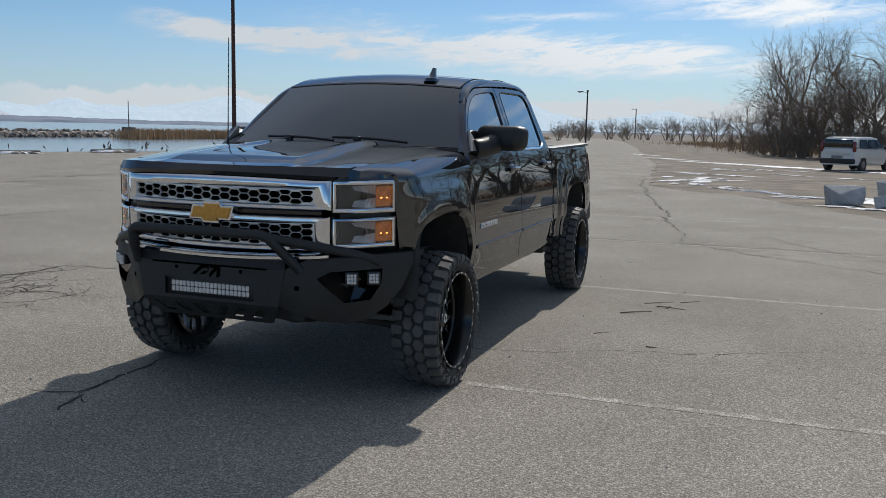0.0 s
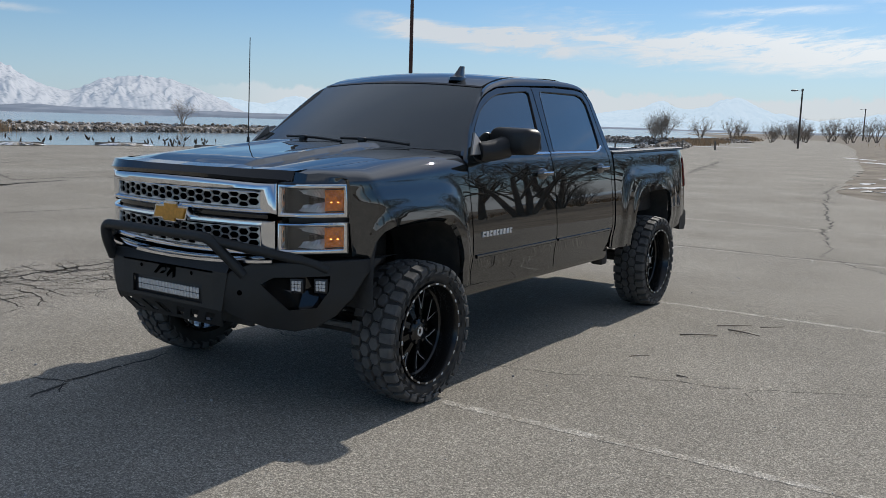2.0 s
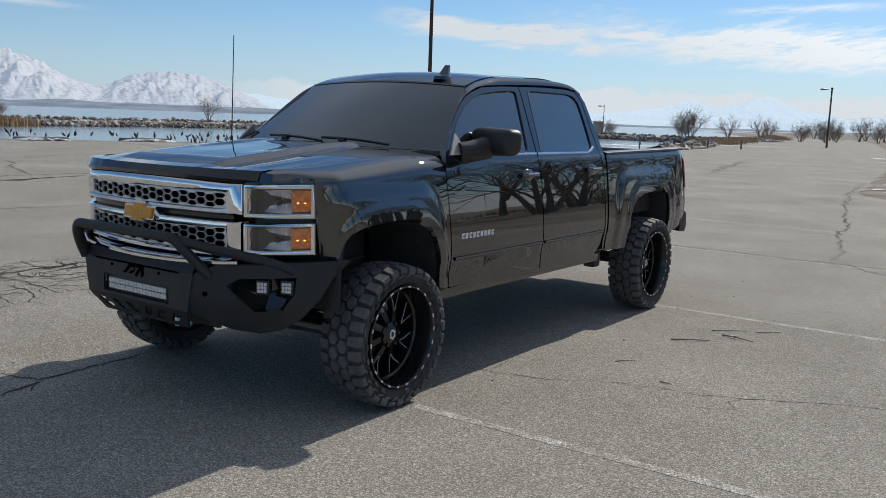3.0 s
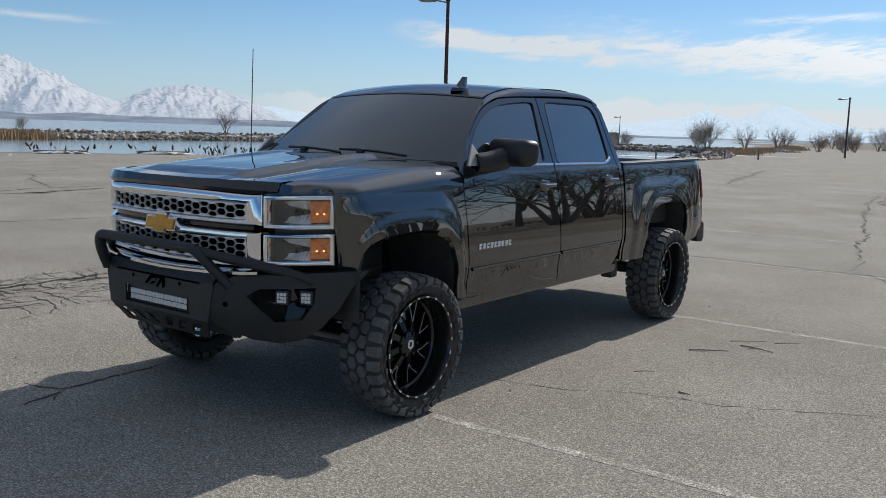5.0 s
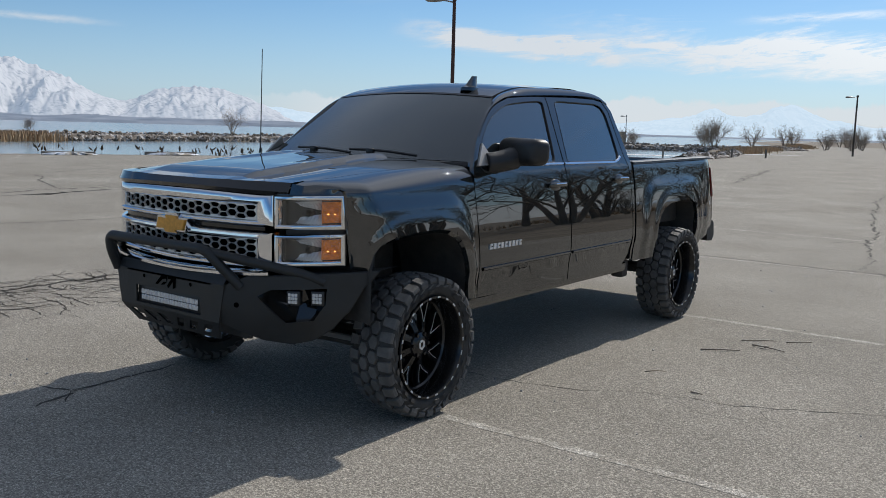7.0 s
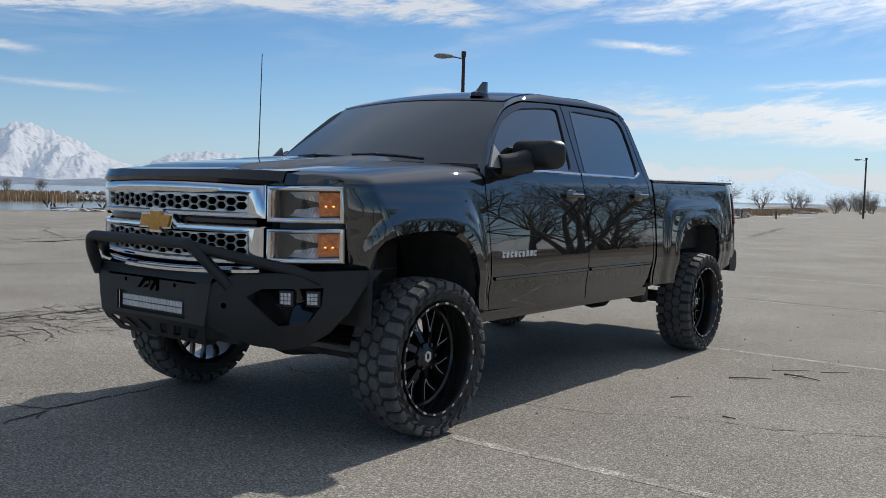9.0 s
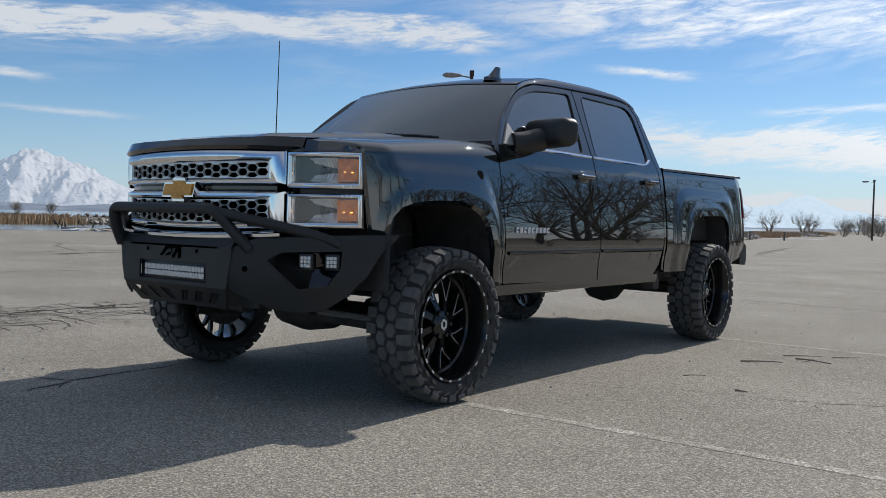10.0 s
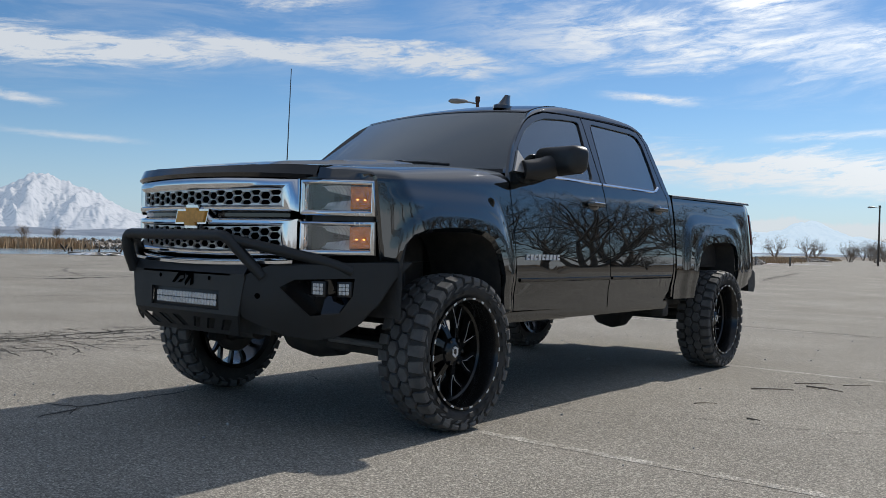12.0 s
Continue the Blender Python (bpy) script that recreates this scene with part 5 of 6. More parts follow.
boulder(4.45, 17.5, 0.95, 0.6, 0.52, 5, -10)
boulder(5.35, 16.9, 0.85, 0.55, 0.42, 9, 15)
boulder(5.6, 18.0, 0.8, 0.6, 0.7, 13, 40)


def snow_patch(x, y, w, d, turn, seed, z=0.0):
    b = bmesh.new()
    m = pose(x, y, z, 0, 0, turn)
    rings = []
    for k, (f, h) in enumerate(((1.0, 0.004), (0.8, 0.014), (0.45, 0.022), (0.02, 0.024))):
        rings.append([m @ Vector((f * w / 2 * math.cos(a) * (1 + 0.6 * noise.noise((math.cos(a) * 2 + seed, math.sin(a) * 2, 0)) + 0.6 * noise.noise((math.cos(a) * 7, math.sin(a) * 7, seed))), f * d / 2 * math.sin(a) * (1 + 0.6 * noise.noise((seed, math.cos(a) * 3, math.sin(a) * 2)) + 0.9 * noise.noise((seed, math.cos(a) * 9, math.sin(a) * 9))), h)) for a in (2 * math.pi * q / 48 for q in range(48))])
    loft(rings, closed=True, bm=b)
    return tagged(finish(b, "snow_patch", SNOW), "patch of melting dirty white snow", "snow", group="snow patches", kind="")


rng = random.Random(2)
rows = [(0.5, 46.5, 6, 1.3, -40), (4.2, 42.8, 5, 1.5, -40), (7.5, 39.8, 4.5, 1.3, -35), (-3.5, 53, 6, 0.9, -50), (4.3, 16.75, 1.0, 0.28, -8), (5.2, 16.35, 1.2, 0.3, 0), (5.0, 18.6, 1.2, 1.0, 0), (-6, 62, 5, 0.6, -60), (9, 43, 3, 0.8, 10), (5.6, 19.8, 2.2, 0.8, 5), (2.4, 44.6, 4.5, 1.0, -42)]
for k in range(16):
    rows.append((rng.gauss(0.35, 0.55), rng.uniform(22.5, 29), rng.uniform(0.6, 2.0), rng.uniform(0.1, 0.32), rng.choice((-25, 15, 65, 80)) + rng.uniform(-12, 12)))
for k in range(14):
    u = rng.random()
    rows.append((1.2 + 3.4 * u + rng.gauss(0, 0.25), 22.8 - 4.2 * u + rng.gauss(0, 0.3), rng.uniform(0.4, 1.3), rng.uniform(0.06, 0.2), rng.uniform(-35, 0)))
for k in range(12):
    rows.append((rng.uniform(-2, 6), rng.uniform(31, 39), rng.uniform(0.8, 2.6), rng.uniform(0.1, 0.3), rng.uniform(-60, -20)))
for x, y, w, d, a in rows:
    snow_patch(x, y, w, d, a, rng.uniform(0, 50), 0.0 if x < -1 else ground_z(x, y) + 0.015)
for x, y, w, d, a in ((-29, 72, 12, 3.0, 20), (-24, 66, 7, 1.6, 40), (-34, 84, 14, 3.5, 10), (-26, 88, 9, 1.6, 20)):
    snow_patch(x, y, w, d, a, rng.uniform(0, 50), max(ground_z(x, y), -0.41) + 0.02)


# ---- rock jetty and banks ----
def bank(points, width, height, n, seed, z0=-0.4, mat=RIPRAP, size=(0.25, 0.7)):
    """A long heap of stones."""
    r = random.Random(seed)
    seg = [(Vector(a), Vector(c)) for a, c in zip(points, points[1:])]
    lens = [(c - a).length for a, c in seg]
    b = bmesh.new()
    rows = [Vector(p) for p in points]
    prof = ((-0.5, -0.3), (-0.3, 0.62), (0.0, 0.85), (0.3, 0.62), (0.5, -0.3))
    lines = []
    for k, p in enumerate(rows):
        t = (rows[min(k + 1, len(rows) - 1)] - rows[max(k - 1, 0)]).normalized()
        q = Vector((-t.y, t.x))
        lines.append([(p.x + q.x * width * u, p.y + q.y * width * u, z0 + height * v) for u, v in prof])
    loft(lines, bm=b)
    verts, faces = [], []
    base = bmesh.new()
    bmesh.ops.create_icosphere(base, subdivisions=1, radius=1)
    bv, bf = [v.co.copy() for v in base.verts], [[v.index for v in f.verts] for f in base.faces]
    base.free()
    for _ in range(n):
        a, c = r.choices(seg, lens)[0]
        t, u = r.random(), r.uniform(-0.5, 0.5)
        d = (c - a).normalized()
        p = a.lerp(c, t) + Vector((-d.y, d.x)) * width * u
        s_ = r.uniform(*size)
        z = z0 + height * max(0.0, 0.85 - 1.5 * abs(u)) + r.uniform(-0.1, 0.15) * height
        e = Euler((r.uniform(0, 3), r.uniform(0, 3), r.uniform(0, 3))).to_matrix()
        sc = Vector((r.uniform(0.5, 1), r.uniform(0.5, 1), r.uniform(0.4, 0.8))) * s_
        off = len(verts)
        verts += [(e @ Vector((v.x * sc.x, v.y * sc.y, v.z * sc.z)) * r.uniform(0.85, 1.15)) + Vector((p.x, p.y, z)) for v in bv]
        faces += [[i + off for i in f] for f in bf]
    me = bpy.data.meshes.new("stones")
    me.from_pydata([tuple(v) for v in verts], [], faces)
    b.from_mesh(me)
    bpy.data.meshes.remove(me)
    return finish(b, "rock_jetty", mat, smooth=False)


JETTY = [(-80, -60), (-78, 0), (-80, 30), (-84, 62), (-82, 95), (-70, 118), (-56, 120), (-44, 117), (-36, 120), (-33, 135)]
tagged(bank(JETTY, 4.0, 0.95, 10000, 5, -0.4, RIPRAP, (0.10, 0.36)), "long low jetty of light and dark stones", "jetty", kind="stuff")
tagged(bank([(-20.2, 57), (-21.5, 68), (-27, 88), (-30.5, 98), (-36, 112)], 2.6, 0.85, 2600, 6, -0.4, RIPRAP, (0.06, 0.24)), "rough stone bank along the inlet", "bank", kind="stuff")


def blades(area, n, h, mat, name, label, cat, seed, lean=0.25, width=0.02, heads=False):
    """Thin dry stalks."""
    r = random.Random(seed)
    verts, faces = [], []
    for _ in range(n):
        x, y, z = area(r)
        hh, a = h * r.uniform(0.5, 1.2), r.uniform(0, 6.28)
        dx, dy = lean * hh * r.uniform(-1, 1), lean * hh * r.uniform(-1, 1)
        wx, wy = width * math.cos(a), width * math.sin(a)
        o = len(verts)
        verts += [(x - wx, y - wy, z), (x + wx, y + wy, z), (x + dx * 0.5 + wx * 0.7, y + dy * 0.5 + wy * 0.7, z + hh * 0.6), (x + dx * 0.5 - wx * 0.7, y + dy * 0.5 - wy * 0.7, z + hh * 0.6), (x + dx, y + dy, z + hh)]
        faces += [(o, o + 1, o + 2, o + 3), (o + 3, o + 2, o + 4)]
        if heads:
            o = len(verts)
            cz, q, tall = z + hh, width * r.uniform(3.6, 6.5), r.uniform(0.035, 0.08)
            for k in range(5):
                ww = q * (0.3, 1, 0.9, 0.6, 0.1)[k] * r.uniform(0.7, 1.3)
                zz, cx, cy = cz - 0.05 + tall * k, x + dx * (1 + 0.16 * k), y + dy * (1 + 0.16 * k)
                verts += [(cx - ww, cy, zz), (cx, cy - ww, zz), (cx + ww, cy, zz), (cx, cy + ww, zz)]
            for k in range(4):
                for j in range(4):
                    faces.append((o + 4 * k + j, o + 4 * k + (j + 1) % 4, o + 4 * k + 4 + (j + 1) % 4, o + 4 * k + 4 + j))
    me = bpy.data.meshes.new(name)
    me.from_pydata(verts, [], faces)
    me.materials.append(mat)
    return tagged(new(name, me), label, cat, kind="stuff")


def along(points, spread, z):
    seg = [(Vector(a), Vector(c)) for a, c in zip(points, points[1:])]
    lens = [(c - a).length for a, c in seg]

    def at(r):
        a, c = r.choices(seg, lens)[0]
        p = a.lerp(c, r.random()) + Vector((r.gauss(0, spread), r.gauss(0, spread)))
        return p.x, p.y, z(p.x, p.y) if callable(z) else z
    return at


lot_edge = [(shore_x(y) + 0.4, y) for y in (2, 12, 20, 27, 34, 42, 50)]
tufts = random.Random(6)
clumps = [(along(lot_edge, 0.3, -0.3)(tufts)) for _ in range(34)]
blades(lambda r: (lambda c: (c[0] + r.gauss(0, 0.42), c[1] + r.gauss(0, 0.42), -0.35))(r.choice(clumps)), 120, 0.62, CATTAIL, "cattail_reeds", "dark plumed reeds leaning at the water edge", "reeds", 7, 0.45, 0.012, True)
blades(along([(-76.5, 18), (-78, 34), (-79, 42)], 1.1, -0.4), 6000, 1.0, STRAW, "reed_bed", "tall tan reed bed by the jetty", "reeds", 8, 0.2, 0.05)
blades(along([(-70, 82), (-72, 98), (-69, 108)], 1.0, -0.4), 4000, 1.3, STRAW, "reed_bed", "tall tan reed bed by the jetty", "reeds", 9, 0.2, 0.05)
blades(along([(-74, -30), (-76, 18)], 1.6, -0.4), 5000, 1.3, STRAW, "reed_bed", "tall tan reed bed by the jetty", "reeds", 10, 0.2, 0.05)
blades(along([(-27, 90), (-31, 104), (-36, 130), (-42, 170), (-60, 232)], 1.1, lambda x, y: max(ground_z(x, y), -0.4)), 13000, 0.62, STRAW, "dry_grass", "dry tan grass along the lot edge", "grass", 12, 0.5, 0.035)
blades(along([(-8, 150), (2, 112), (6, 88), (10, 74), (20, 62), (34, 52)], 3.5, ground_z), 7000, 0.7, STRAW, "dry_grass", "dry brown grass under the trees", "grass", 13, 0.5, 0.03)


# ---- trees ----
def tree_mesh(seed, height, depth, spread, kids, trunk_r, stems=1, droop=0.0):
    """Bare branching tree: (trunk geometry, crown geometry)."""
    r = random.Random(seed)
    geo = {0: ([], []), 1: ([], [])}

    def limb(p, d, ln, rad, level):
        which = 0 if level == 0 else 1
        verts, faces = geo[which]
        n, sides = (5, 7) if level == 0 else (4, 5) if level < 3 else (3, 3)
        pts, dirs = [p], [d]
        for k in range(n):
            d = (d + Vector((r.gauss(0, 1), r.gauss(0, 1), r.gauss(0, 0.6))) * (0.07 + 0.05 * level) + Vector((0, 0, 0.06 - droop * level))).normalized()
            p = p + d * ln / n
            pts.append(p)
            dirs.append(d)
        base = len(verts)
        for k, (q, t) in enumerate(zip(pts, dirs)):
            u = t.orthogonal().normalized()
            w = t.cross(u)
            rr = rad * (1 - 0.55 * k / n) if level < depth else rad * (1 - 0.9 * k / n)
            verts += [tuple(q + (u * math.cos(a) + w * math.sin(a)) * rr) for a in (2 * math.pi * j / sides for j in range(sides))]
        for k in range(n):
            for j in range(sides):
                faces.append((base + k * sides + j, base + k * sides + (j + 1) % sides, base + (k + 1) * sides + (j + 1) % sides, base + (k + 1) * sides + j))
        if level >= depth:
            return
        for k in range(kids + (1 if level in (0, 2) else 0)):
            i = r.randint(max(1, n // 2 - (1 if level else 0)), n)
            ang, tilt = r.uniform(0, 6.28), spread * r.uniform(0.6, 1.25)
            u = dirs[i].orthogonal().normalized()
            side = (u * math.cos(ang) + dirs[i].cross(u) * math.sin(ang))
            limb(pts[i], (dirs[i] * math.cos(tilt) + side * math.sin(tilt)).normalized(), ln * r.uniform(0.58, 0.82), rad * (0.42 if level == 0 else 0.5), level + 1)

    for k in range(stems):
        a = 2 * math.pi * k / max(stems, 1) + r.uniform(0, 1)
        lean = 0.0 if stems == 1 else r.uniform(0.15, 0.55)
        limb(Vector((0.12 * math.cos(a), 0.12 * math.sin(a), -0.15)) * (stems > 1) + Vector((0, 0, -0.1)), Vector((math.sin(lean) * math.cos(a), math.sin(lean) * math.sin(a), math.cos(lean))).normalized(), height * (0.34 if stems == 1 else 0.36), trunk_r, 0)
    out = []
    for which in (0, 1):
        me = bpy.data.meshes.new("limbs")
        me.from_pydata(*[geo[which][0], [], geo[which][1]])
        me.materials.append(BARK)
        me.polygons.foreach_set("use_smooth", [True] * len(me.polygons))
        out.append(me)
    return out


def tree(meshes, label, group):
    t = tagged(new("bare_tree"), label, "tree", group)
    for nm, me in zip(("trunk", "crown"), meshes):
        p = new(nm, me)
        p.parent = t
    return t


def put(ob, x, y, s, turn, z=None):
    return pose(x, y, ground_z(x, y) if z is None else z, 0, 0, turn) @ Matrix.Diagonal((s, s, s, 1))


kinds = [tree(tree_mesh(21, 10, 6, 0.55, 3, 0.22), "tall leafless grey-brown tree at the lot edge", "tree line"),
         tree(tree_mesh(22, 10, 6, 0.62, 3, 0.2, 3), "spreading leafless tree with several stems", "tree line"),
         tree(tree_mesh(23, 8, 5, 0.6, 3, 0.14, 4), "bushy leafless tree with many thin stems", "tree line"),
         tree(tree_mesh(25, 6, 4, 0.5, 4, 0.06, 9), "dense leafless brown shrub", "shrubs")]
used = [0, 0, 0, 0]


def plant(kind, x, y, s, turn, z=None):
    m = put(kinds[kind], x, y, s, turn, z)
    if not used[kind]:
        kinds[kind].matrix_basis = m
        used[kind] = 1
        return kinds[kind]
    t = copy_thing(kinds[kind], m)
    t.scale = (s, s, s)
    return t


rng = random.Random(31)
# the tall group behind the parked car
for k, x, y, s in ((1, 5.5, 72, 1.2), (0, 8.2, 70, 1.4), (1, 3.4, 76, 1.0), (0, 11.5, 66, 1.5), (1, 14.5, 63, 1.45), (0, 13, 72, 1.1), (1, 17.5, 58, 1.25), (2, 2.0, 82, 0.8), (2, 0.2, 92, 0.75), (0, 7.0, 79, 1.0), (2, 6.8, 66, 1.0), (2, 10.0, 62, 1.15), (2, 3.6, 70, 0.85), (2, 13.5, 59, 1.2), (2, 8.6, 64, 1.1), (2, 5.0, 68, 0.95),
                   (0, 21, 55, 1.5), (1, 25, 49, 1.5), (0, 27, 43, 1.4), (1, 30, 37, 1.5), (2, 18.5, 33, 1.65), (2, 23, 27, 1.7), (2, 29, 22, 1.7), (2, 15, 40, 1.5), (0, 32, 31, 1.1), (1, 33, 24, 1.15), (0, 35, 16, 1.1), (1, 37, 8, 1.1), (2, 23, 46, 0.9), (2, 29, 32, 0.9), (0, 40, -2, 1.1), (1, 44, -12, 1.1),
                   (2, -6, 150, 0.9), (2, -9, 165, 0.8), (0, -3, 140, 0.7)):
    plant(k, x, y, s, rng.uniform(0, 360))
for x, y, s in ((4.2, 68, 0.75), (6.2, 64, 0.7), (8.5, 61, 0.7), (2.2, 74, 0.7), (0.8, 80, 0.65), (11, 59, 0.75), (14, 57, 0.8), (-1.5, 96, 0.6), (9.5, 66, 0.8), (5.2, 77, 0.85), (17, 53, 0.8), (3.0, 71, 0.7), (5.0, 66, 0.9), (7.4, 62.5, 0.85), (9.2, 59, 0.8), (12.5, 57.5, 0.9), (1.4, 77, 0.8), (15.5, 54.5, 0.9), (6.6, 69, 1.0), (10.5, 63, 1.0), (19, 50, 0.9), (22, 47, 0.9), (4.0, 73, 0.95), (13.2, 61, 1.0)):
    plant(3, x, y, s * 0.66, rng.uniform(0, 360))
# far bare trees along the road and bank
for k, x, y, s in ((2, -36, 138, 0.62), (3, -40, 118, 0.95), (3, -42.5, 121, 0.8), (2, -38, 128, 0.6), (2, -33, 150, 0.55), (2, -36, 190, 0.72), (2, -40, 205, 0.8), (2, -44, 215, 0.75), (2, -33, 200, 0.8), (2, -30, 212, 0.85), (3, -29, 150, 0.6), (3, -31, 168, 0.6), (2, -27, 225, 0.95),
                   (2, -23, 230, 1.0), (2, -20, 215, 0.9), (2, -17, 205, 0.85), (3, -26, 180, 0.7), (2, -49, 190, 0.7), (3, -56, 126, 0.5), (2, -58, 128, 0.5), (2, -13, 195, 0.85), (2, -38, 235, 0.9), (2, -50, 235, 0.8), (3, -35, 160, 0.6), (2, -31, 240, 0.9)):
    plant(k, x, y, s, rng.uniform(0, 360), 0.0 if x > -45 else -0.1)
plant(2, -83.6, 69, 0.5, 40, 0.5)
for x, y in ((-79, 33), (-79, 37), (-80, 41)):
    plant(3, x, y, 0.28, rng.uniform(0, 360), 0.5)


# ---- poles, wheel stops, small buildings ----
def lamp_pole(x, y, h, r, mat, label, turn, arm=1.1):
    pole = tagged(finish(tube([(0, 0, -0.1), (0, 0, h)], (r, r * 0.72), 12, smooth=0), "lamp_pole", mat), label, "street lamp", "lamp poles")
    pole.matrix_basis = pose(x, y, 0, 0, 0, turn)
    part("cap", block(-r, r, -r, r, h - 0.05, h + 0.16, 0.03), mat, pole)
    part("bracket", tube([(0, 0, h - 0.12), (-arm * 0.6, 0, h - 0.06), (-arm, 0, h - 0.05)], 0.028, 8), GREY_METAL, pole)
    head = loft([[(-arm - 0.30 + dx, w * math.cos(a), h - 0.03 + 0.10 * w * math.sin(a) / 0.15) for a in (2 * math.pi * k / 12 for k in range(12))] for dx, w in ((0.42, 0.05), (0.30, 0.11), (0.05, 0.15), (-0.18, 0.14), (-0.30, 0.05))], closed=True, caps=True)
    part("lamp_head", head, GREY_METAL, pole, "grey cobra lamp head")
    return pole


lamp_pole(-15.86, 23.13, 6.45, 0.088, RUST_POLE, "tall rust-brown steel lamp pole by the lot", 37, 0.5)
lamp_pole(-17.7, 98.2, 6.3, 0.11, POLE_WOOD, "dark far lamp pole beside the road", 0, 0.6)
lamp_pole(-39.9, 292, 9.5, 0.2, POLE_WOOD, "dark far lamp pole beside the road", 0, 0.9)
lamp_pole(-58.2, 128, 4.7, 0.07, GREY_METAL, "thin grey far lamp pole", 0, 0.5)


def wheel_stop(x, y, turn, n):
    b = block(-1.2, 1.2, -0.11, 0.11, -0.02, 0.17, 0.035)
    ob = tagged(finish(b, "wheel_stop", CONCRETE), "weathered timber wheel stop rimmed with snow", "wheel stop", "wheel stops")
    ob.matrix_basis = pose(x, y, 0, 0, 0, turn)
    s_ = snow_patch(0, 0, 2.3, 0.5, 0, n, 0.0)
    s_.matrix_basis = pose(x + 0.2 * math.sin(radians(turn)), y - 0.22 * math.cos(radians(turn)), 0.0, 0, 0, turn) @ Matrix.Diagonal((1, 1, 6, 1))


for k, (x, y, a) in enumerate(((-35.6, 19.2, 68), (-34.4, 24.0, 60), (-30.6, 27.0, 62), (-29.6, 32.6, 66), (-36.0, 12.5, 88))):
    wheel_stop(x, y, a, k * 3.1)
# fence posts and rails by the inlet
for k in range(4):
    x, y = -25.5 + k * 2.2, 66 + k * 2.0
    post = tagged(finish(tube([(x, y, -0.5), (x, y, 0.75)], 0.08, 8, smooth=0), "fence_post", CONCRETE), "short weathered post by the inlet", "post", "posts by the inlet")
hut = tagged(finish(block(-0.8, 0.8, -0.7, 0.7, 0, 2.1, 0.03), "pump_hut", BUILDING), "small tan utility hut beyond the inlet", "hut")
hut.matrix_basis = pose(-60, 130, 0.0, 0, 0, 20)
part("hut_roof", block(-0.95, 0.95, -0.85, 0.85, 2.1, 2.22, 0.03), GREY_METAL, hut)
mast = tagged(finish(tube([(-74.5, 87.5, 0.6), (-74.5, 87.5, 4.4)], (0.07, 0.05), 8, smooth=0), "marker_mast", GREY_METAL), "thin marker mast on the jetty", "mast")
part("mast_box", block(-75.2, -73.8, 87, 88, 0.3, 1.05, 0.05), CONCRETE, mast)


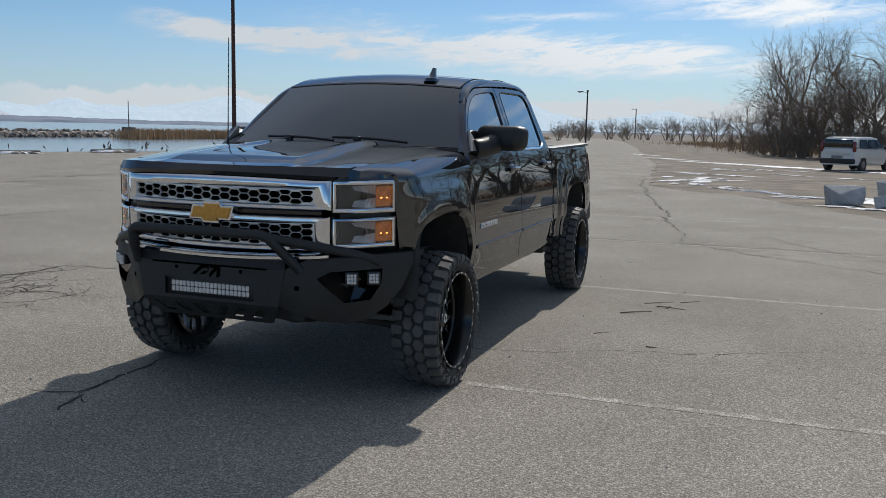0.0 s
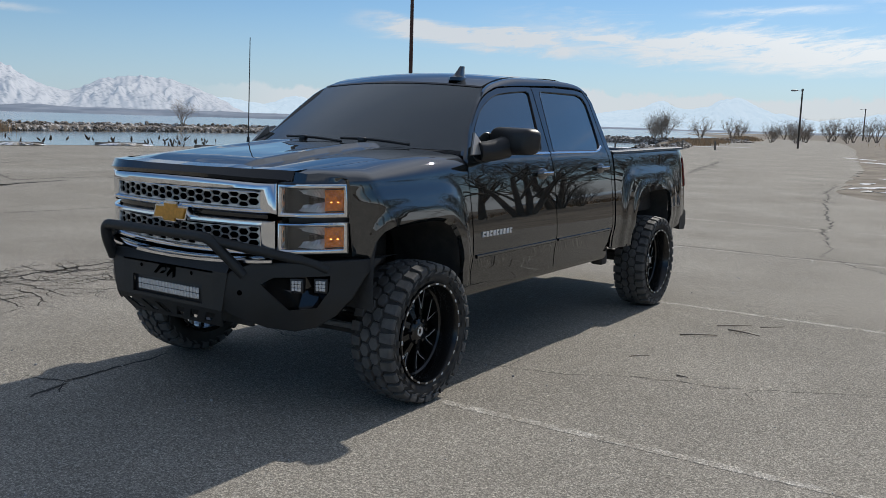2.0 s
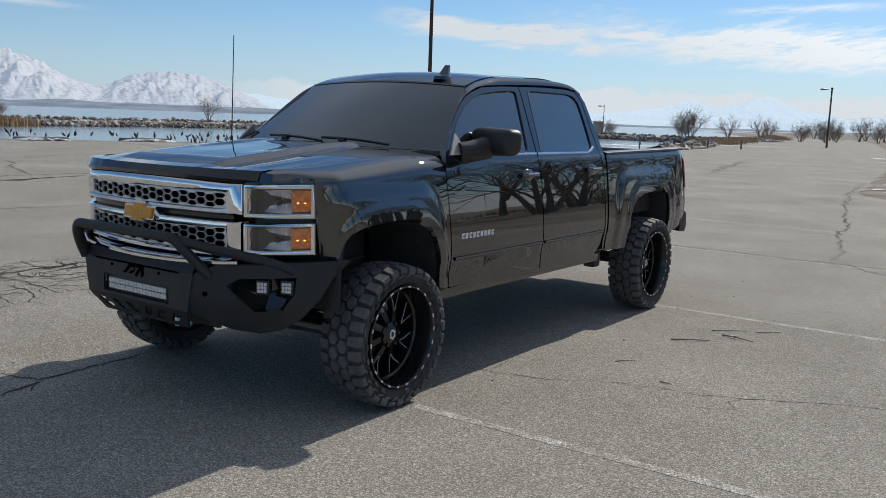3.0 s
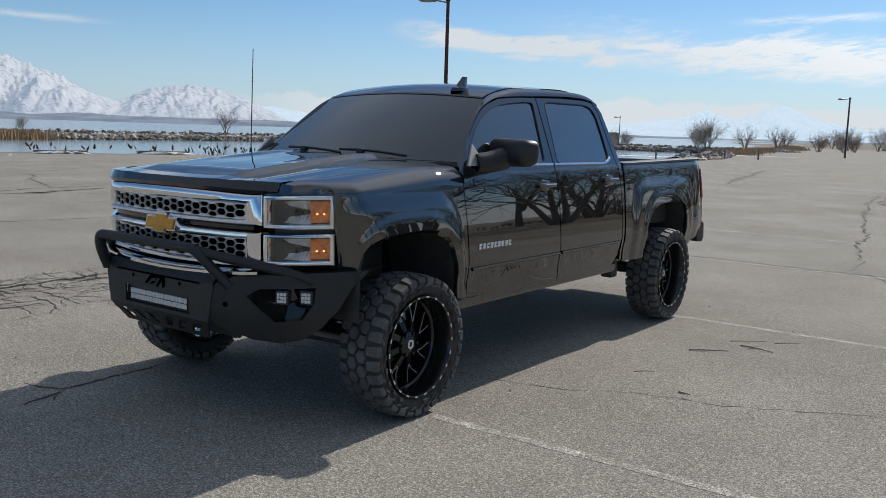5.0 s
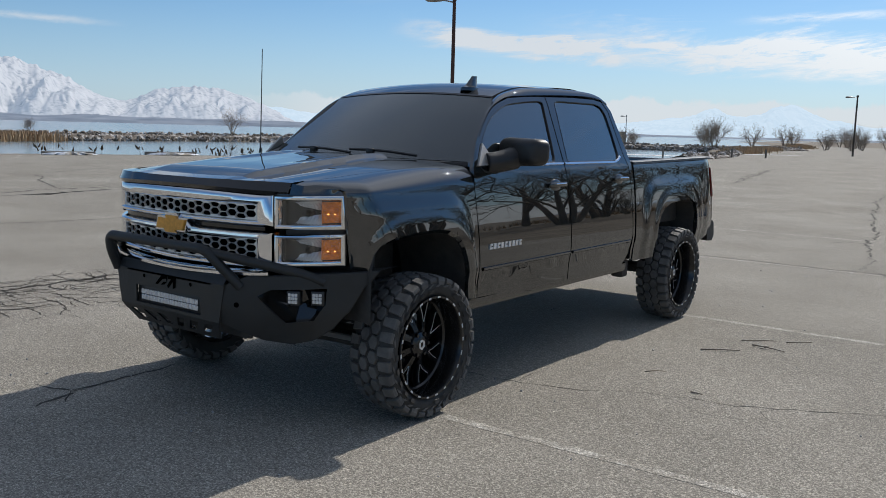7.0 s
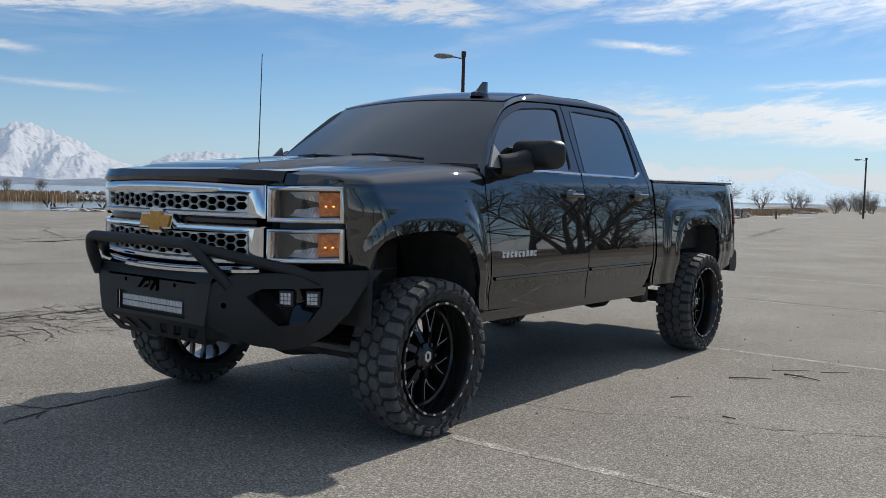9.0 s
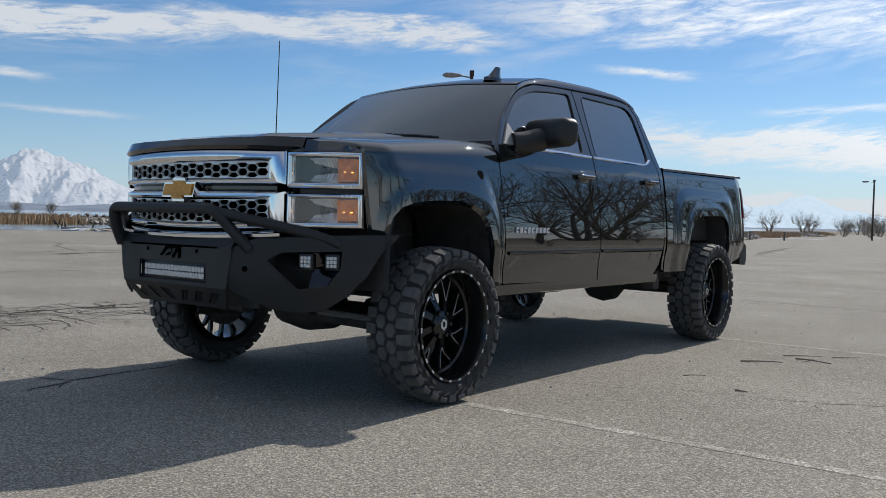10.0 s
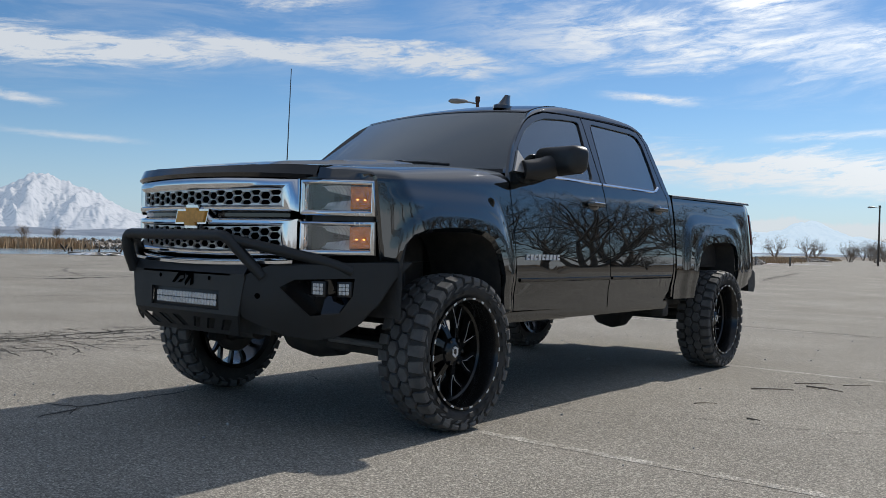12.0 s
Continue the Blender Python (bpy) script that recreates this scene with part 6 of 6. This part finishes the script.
# ---- parked white car ----
def small_suv():
    car = tagged(new("parked_suv"), "small boxy white SUV parked on dirt by trees", "car")
    half = 0.88
    prof = curve([-2.05, -1.95, -1.2, 0.0, 0.75, 1.3, 1.85, 2.05], [1.02, 1.06, 1.08, 1.07, 1.05, 1.0, 0.88, 0.72])
    rows = []
    for y in np.linspace(-2.05, 2.05, 25):
        pinch = 1 - 0.10 * smooth01((abs(y) - 1.6) / 0.45)
        zt = prof(y)
        rows.append([(x * pinch, y, z) for x, z in ((-half * 0.93, 0.30), (-half, 0.42), (-half, 0.72), (-half * 0.97, zt - 0.03), (-half * 0.9, zt), (0, zt + 0.01), (half * 0.9, zt), (half * 0.97, zt - 0.03), (half, 0.72), (half, 0.42), (half * 0.93, 0.30))])
    part("body", loft(rows, closed=True, caps=True), WHITE_PAINT, car)
    rows = []
    for y, z, w in ((-1.98, 1.02, 0.84), (-1.90, 1.45, 0.76), (-1.80, 1.58, 0.72), (-1.2, 1.62, 0.72), (-0.2, 1.63, 0.72), (0.35, 1.58, 0.70), (1.15, 1.06, 0.78)):
        rows.append([(-0.84 if z < 1.1 else -w - 0.05, y, min(1.06, z)), (-w, y, z - 0.05), (-w * 0.9, y, z), (w * 0.9, y, z), (w, y, z - 0.05), (0.84 if z < 1.1 else w + 0.05, y, min(1.06, z))])
    part("cabin", loft(rows, caps=True), WHITE_PAINT, car)
    for s in (1, -1):
        for y0, y1 in ((-1.55, -0.75), (-0.68, 0.05), (0.12, 0.75)):
            q = [(y0, 1.10), (y1, 1.10), (min(y1, 0.42), 1.50), (y0 + (0.08 if y0 < -1 else 0), 1.50)]
            part("side_window", prism(q, lambda y, z: (s * (0.865 - 0.17 * (z - 1.06) / 0.5 + 0.012), y, z), (-s * 0.03, 0, 0)), GLOSS, car)
        part("tail_lamp", block(*sorted((s * 0.70, s * 0.84)), -2.07, -1.93, 0.92, 1.40, 0.03), REDLENS, car)
        part("mirror", block(*sorted((s * 0.88, s * 1.05)), 0.70, 0.82, 1.05, 1.18, 0.03), GLOSS, car)
        part("arch", block(*sorted((s * 0.80, s * 0.885)), -1.62, -0.92, 0.28, 0.70, 0.08), PLASTIC, car)
        part("arch", block(*sorted((s * 0.80, s * 0.885)), 0.95, 1.65, 0.28, 0.70, 0.08), PLASTIC, car)
        for y in (-1.27, 1.30):
            w = part("wheel", lathe([(0.70, 0.2), (0.70, 0.31), (0.73, 0.33), (0.88, 0.33), (0.90, 0.31), (0.90, 0.22), (0.88, 0.02)], 24, axis_m=pose(0, y, 0.33, 0, 0, 0 if s > 0 else 180)), RUBBER, car)
            part("wheel_trim", lathe([(0.885, 0.2), (0.895, 0.19), (0.90, 0.05), (0.90, 0.001)], 20, axis_m=pose(0, y, 0.33, 0, 0, 0 if s > 0 else 180)), GREY_METAL, w)
    part("rear_glass", block(-0.68, 0.68, -2.06, -1.98, 1.12, 1.50, 0.03), GLOSS, car)
    part("hatch_panel", block(-0.60, 0.60, -2.085, -2.03, 0.80, 1.06, 0.03), WHITE_PAINT, car)
    part("number_plate", block(-0.26, 0.26, -2.095, -2.07, 0.62, 0.74, 0.005), GREY_METAL, car, "plain number plate")
    part("rear_bumper", block(-0.84, 0.84, -2.10, -1.95, 0.36, 0.60, 0.05), PLASTIC, car)
    return car


suv = small_suv()
suv.matrix_basis = pose(6.75, 42.3, ground_z(6.75, 42.3), 0, 0, -30)


# ---- far shore and mountains ----
def polar(az_, r, z):
    return (-r * math.sin(radians(az_)), r * math.cos(radians(az_)), z)


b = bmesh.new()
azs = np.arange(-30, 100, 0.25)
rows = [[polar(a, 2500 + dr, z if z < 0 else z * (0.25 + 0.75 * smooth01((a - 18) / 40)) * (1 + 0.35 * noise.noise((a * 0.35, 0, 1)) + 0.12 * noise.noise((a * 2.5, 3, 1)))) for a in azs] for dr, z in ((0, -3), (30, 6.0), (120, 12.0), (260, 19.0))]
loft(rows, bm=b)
tagged(finish(b, "backdrop_shore", SHORE), "low land across the lake in blue haze colour", "far shore", kind="structure")

RIDGE = curve([-30, -10, 0, 4, 6, 8, 11, 13.3, 14.5, 16.1, 17.5, 19, 20.3, 21.5, 23, 26, 30, 32, 33.5, 34.5, 36, 38, 40, 42, 43.3, 45, 46.3, 47.5, 48.8, 49.8, 51.2, 52.8, 54.2, 55.5, 56.4, 57.2, 58.3, 59.2, 60.2, 61, 61.8, 63, 64.2, 65.2, 67, 70, 75, 90, 110],
              [10, 15, 22, 34, 46, 38, 26, 40, 49, 55, 47, 40, 50, 42, 34, 24, 30, 44, 57, 55, 44, 36, 34, 36, 46, 30, 33, 39, 43, 51, 60, 61, 56, 47, 36, 37, 48, 62, 75, 87, 92, 99, 89, 74, 62, 58, 60, 60, 50])


# mountain surface whose bluish emission stands in for the air haze
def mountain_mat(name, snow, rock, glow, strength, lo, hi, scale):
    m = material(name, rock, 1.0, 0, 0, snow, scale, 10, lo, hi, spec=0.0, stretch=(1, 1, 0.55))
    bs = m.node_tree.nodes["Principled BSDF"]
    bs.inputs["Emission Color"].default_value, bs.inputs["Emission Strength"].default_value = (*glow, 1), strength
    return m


# haze is put in as glow: weaker on the near range, strong on far peaks
SNOWY = mountain_mat("snowy_mountain_haze_glow", (0.37, 0.355, 0.345), (0.13, 0.135, 0.145), (0.40, 0.515, 0.68), 0.46, 0.33, 0.50, 0.045)
HAZY = mountain_mat("mountain_haze_glow", (0.10, 0.10, 0.10), (0.05, 0.06, 0.07), (0.57, 0.71, 0.84), 0.92, 0.45, 0.55, 0.01)
for nm, a0, a1, mat, lab in (("backdrop_mountains", 44.5, 100, SNOWY, "snow-covered mountain range across the lake"), ("backdrop_far_mountains", -28, 50, HAZY, "far mountain peaks paled by a haze glow")):
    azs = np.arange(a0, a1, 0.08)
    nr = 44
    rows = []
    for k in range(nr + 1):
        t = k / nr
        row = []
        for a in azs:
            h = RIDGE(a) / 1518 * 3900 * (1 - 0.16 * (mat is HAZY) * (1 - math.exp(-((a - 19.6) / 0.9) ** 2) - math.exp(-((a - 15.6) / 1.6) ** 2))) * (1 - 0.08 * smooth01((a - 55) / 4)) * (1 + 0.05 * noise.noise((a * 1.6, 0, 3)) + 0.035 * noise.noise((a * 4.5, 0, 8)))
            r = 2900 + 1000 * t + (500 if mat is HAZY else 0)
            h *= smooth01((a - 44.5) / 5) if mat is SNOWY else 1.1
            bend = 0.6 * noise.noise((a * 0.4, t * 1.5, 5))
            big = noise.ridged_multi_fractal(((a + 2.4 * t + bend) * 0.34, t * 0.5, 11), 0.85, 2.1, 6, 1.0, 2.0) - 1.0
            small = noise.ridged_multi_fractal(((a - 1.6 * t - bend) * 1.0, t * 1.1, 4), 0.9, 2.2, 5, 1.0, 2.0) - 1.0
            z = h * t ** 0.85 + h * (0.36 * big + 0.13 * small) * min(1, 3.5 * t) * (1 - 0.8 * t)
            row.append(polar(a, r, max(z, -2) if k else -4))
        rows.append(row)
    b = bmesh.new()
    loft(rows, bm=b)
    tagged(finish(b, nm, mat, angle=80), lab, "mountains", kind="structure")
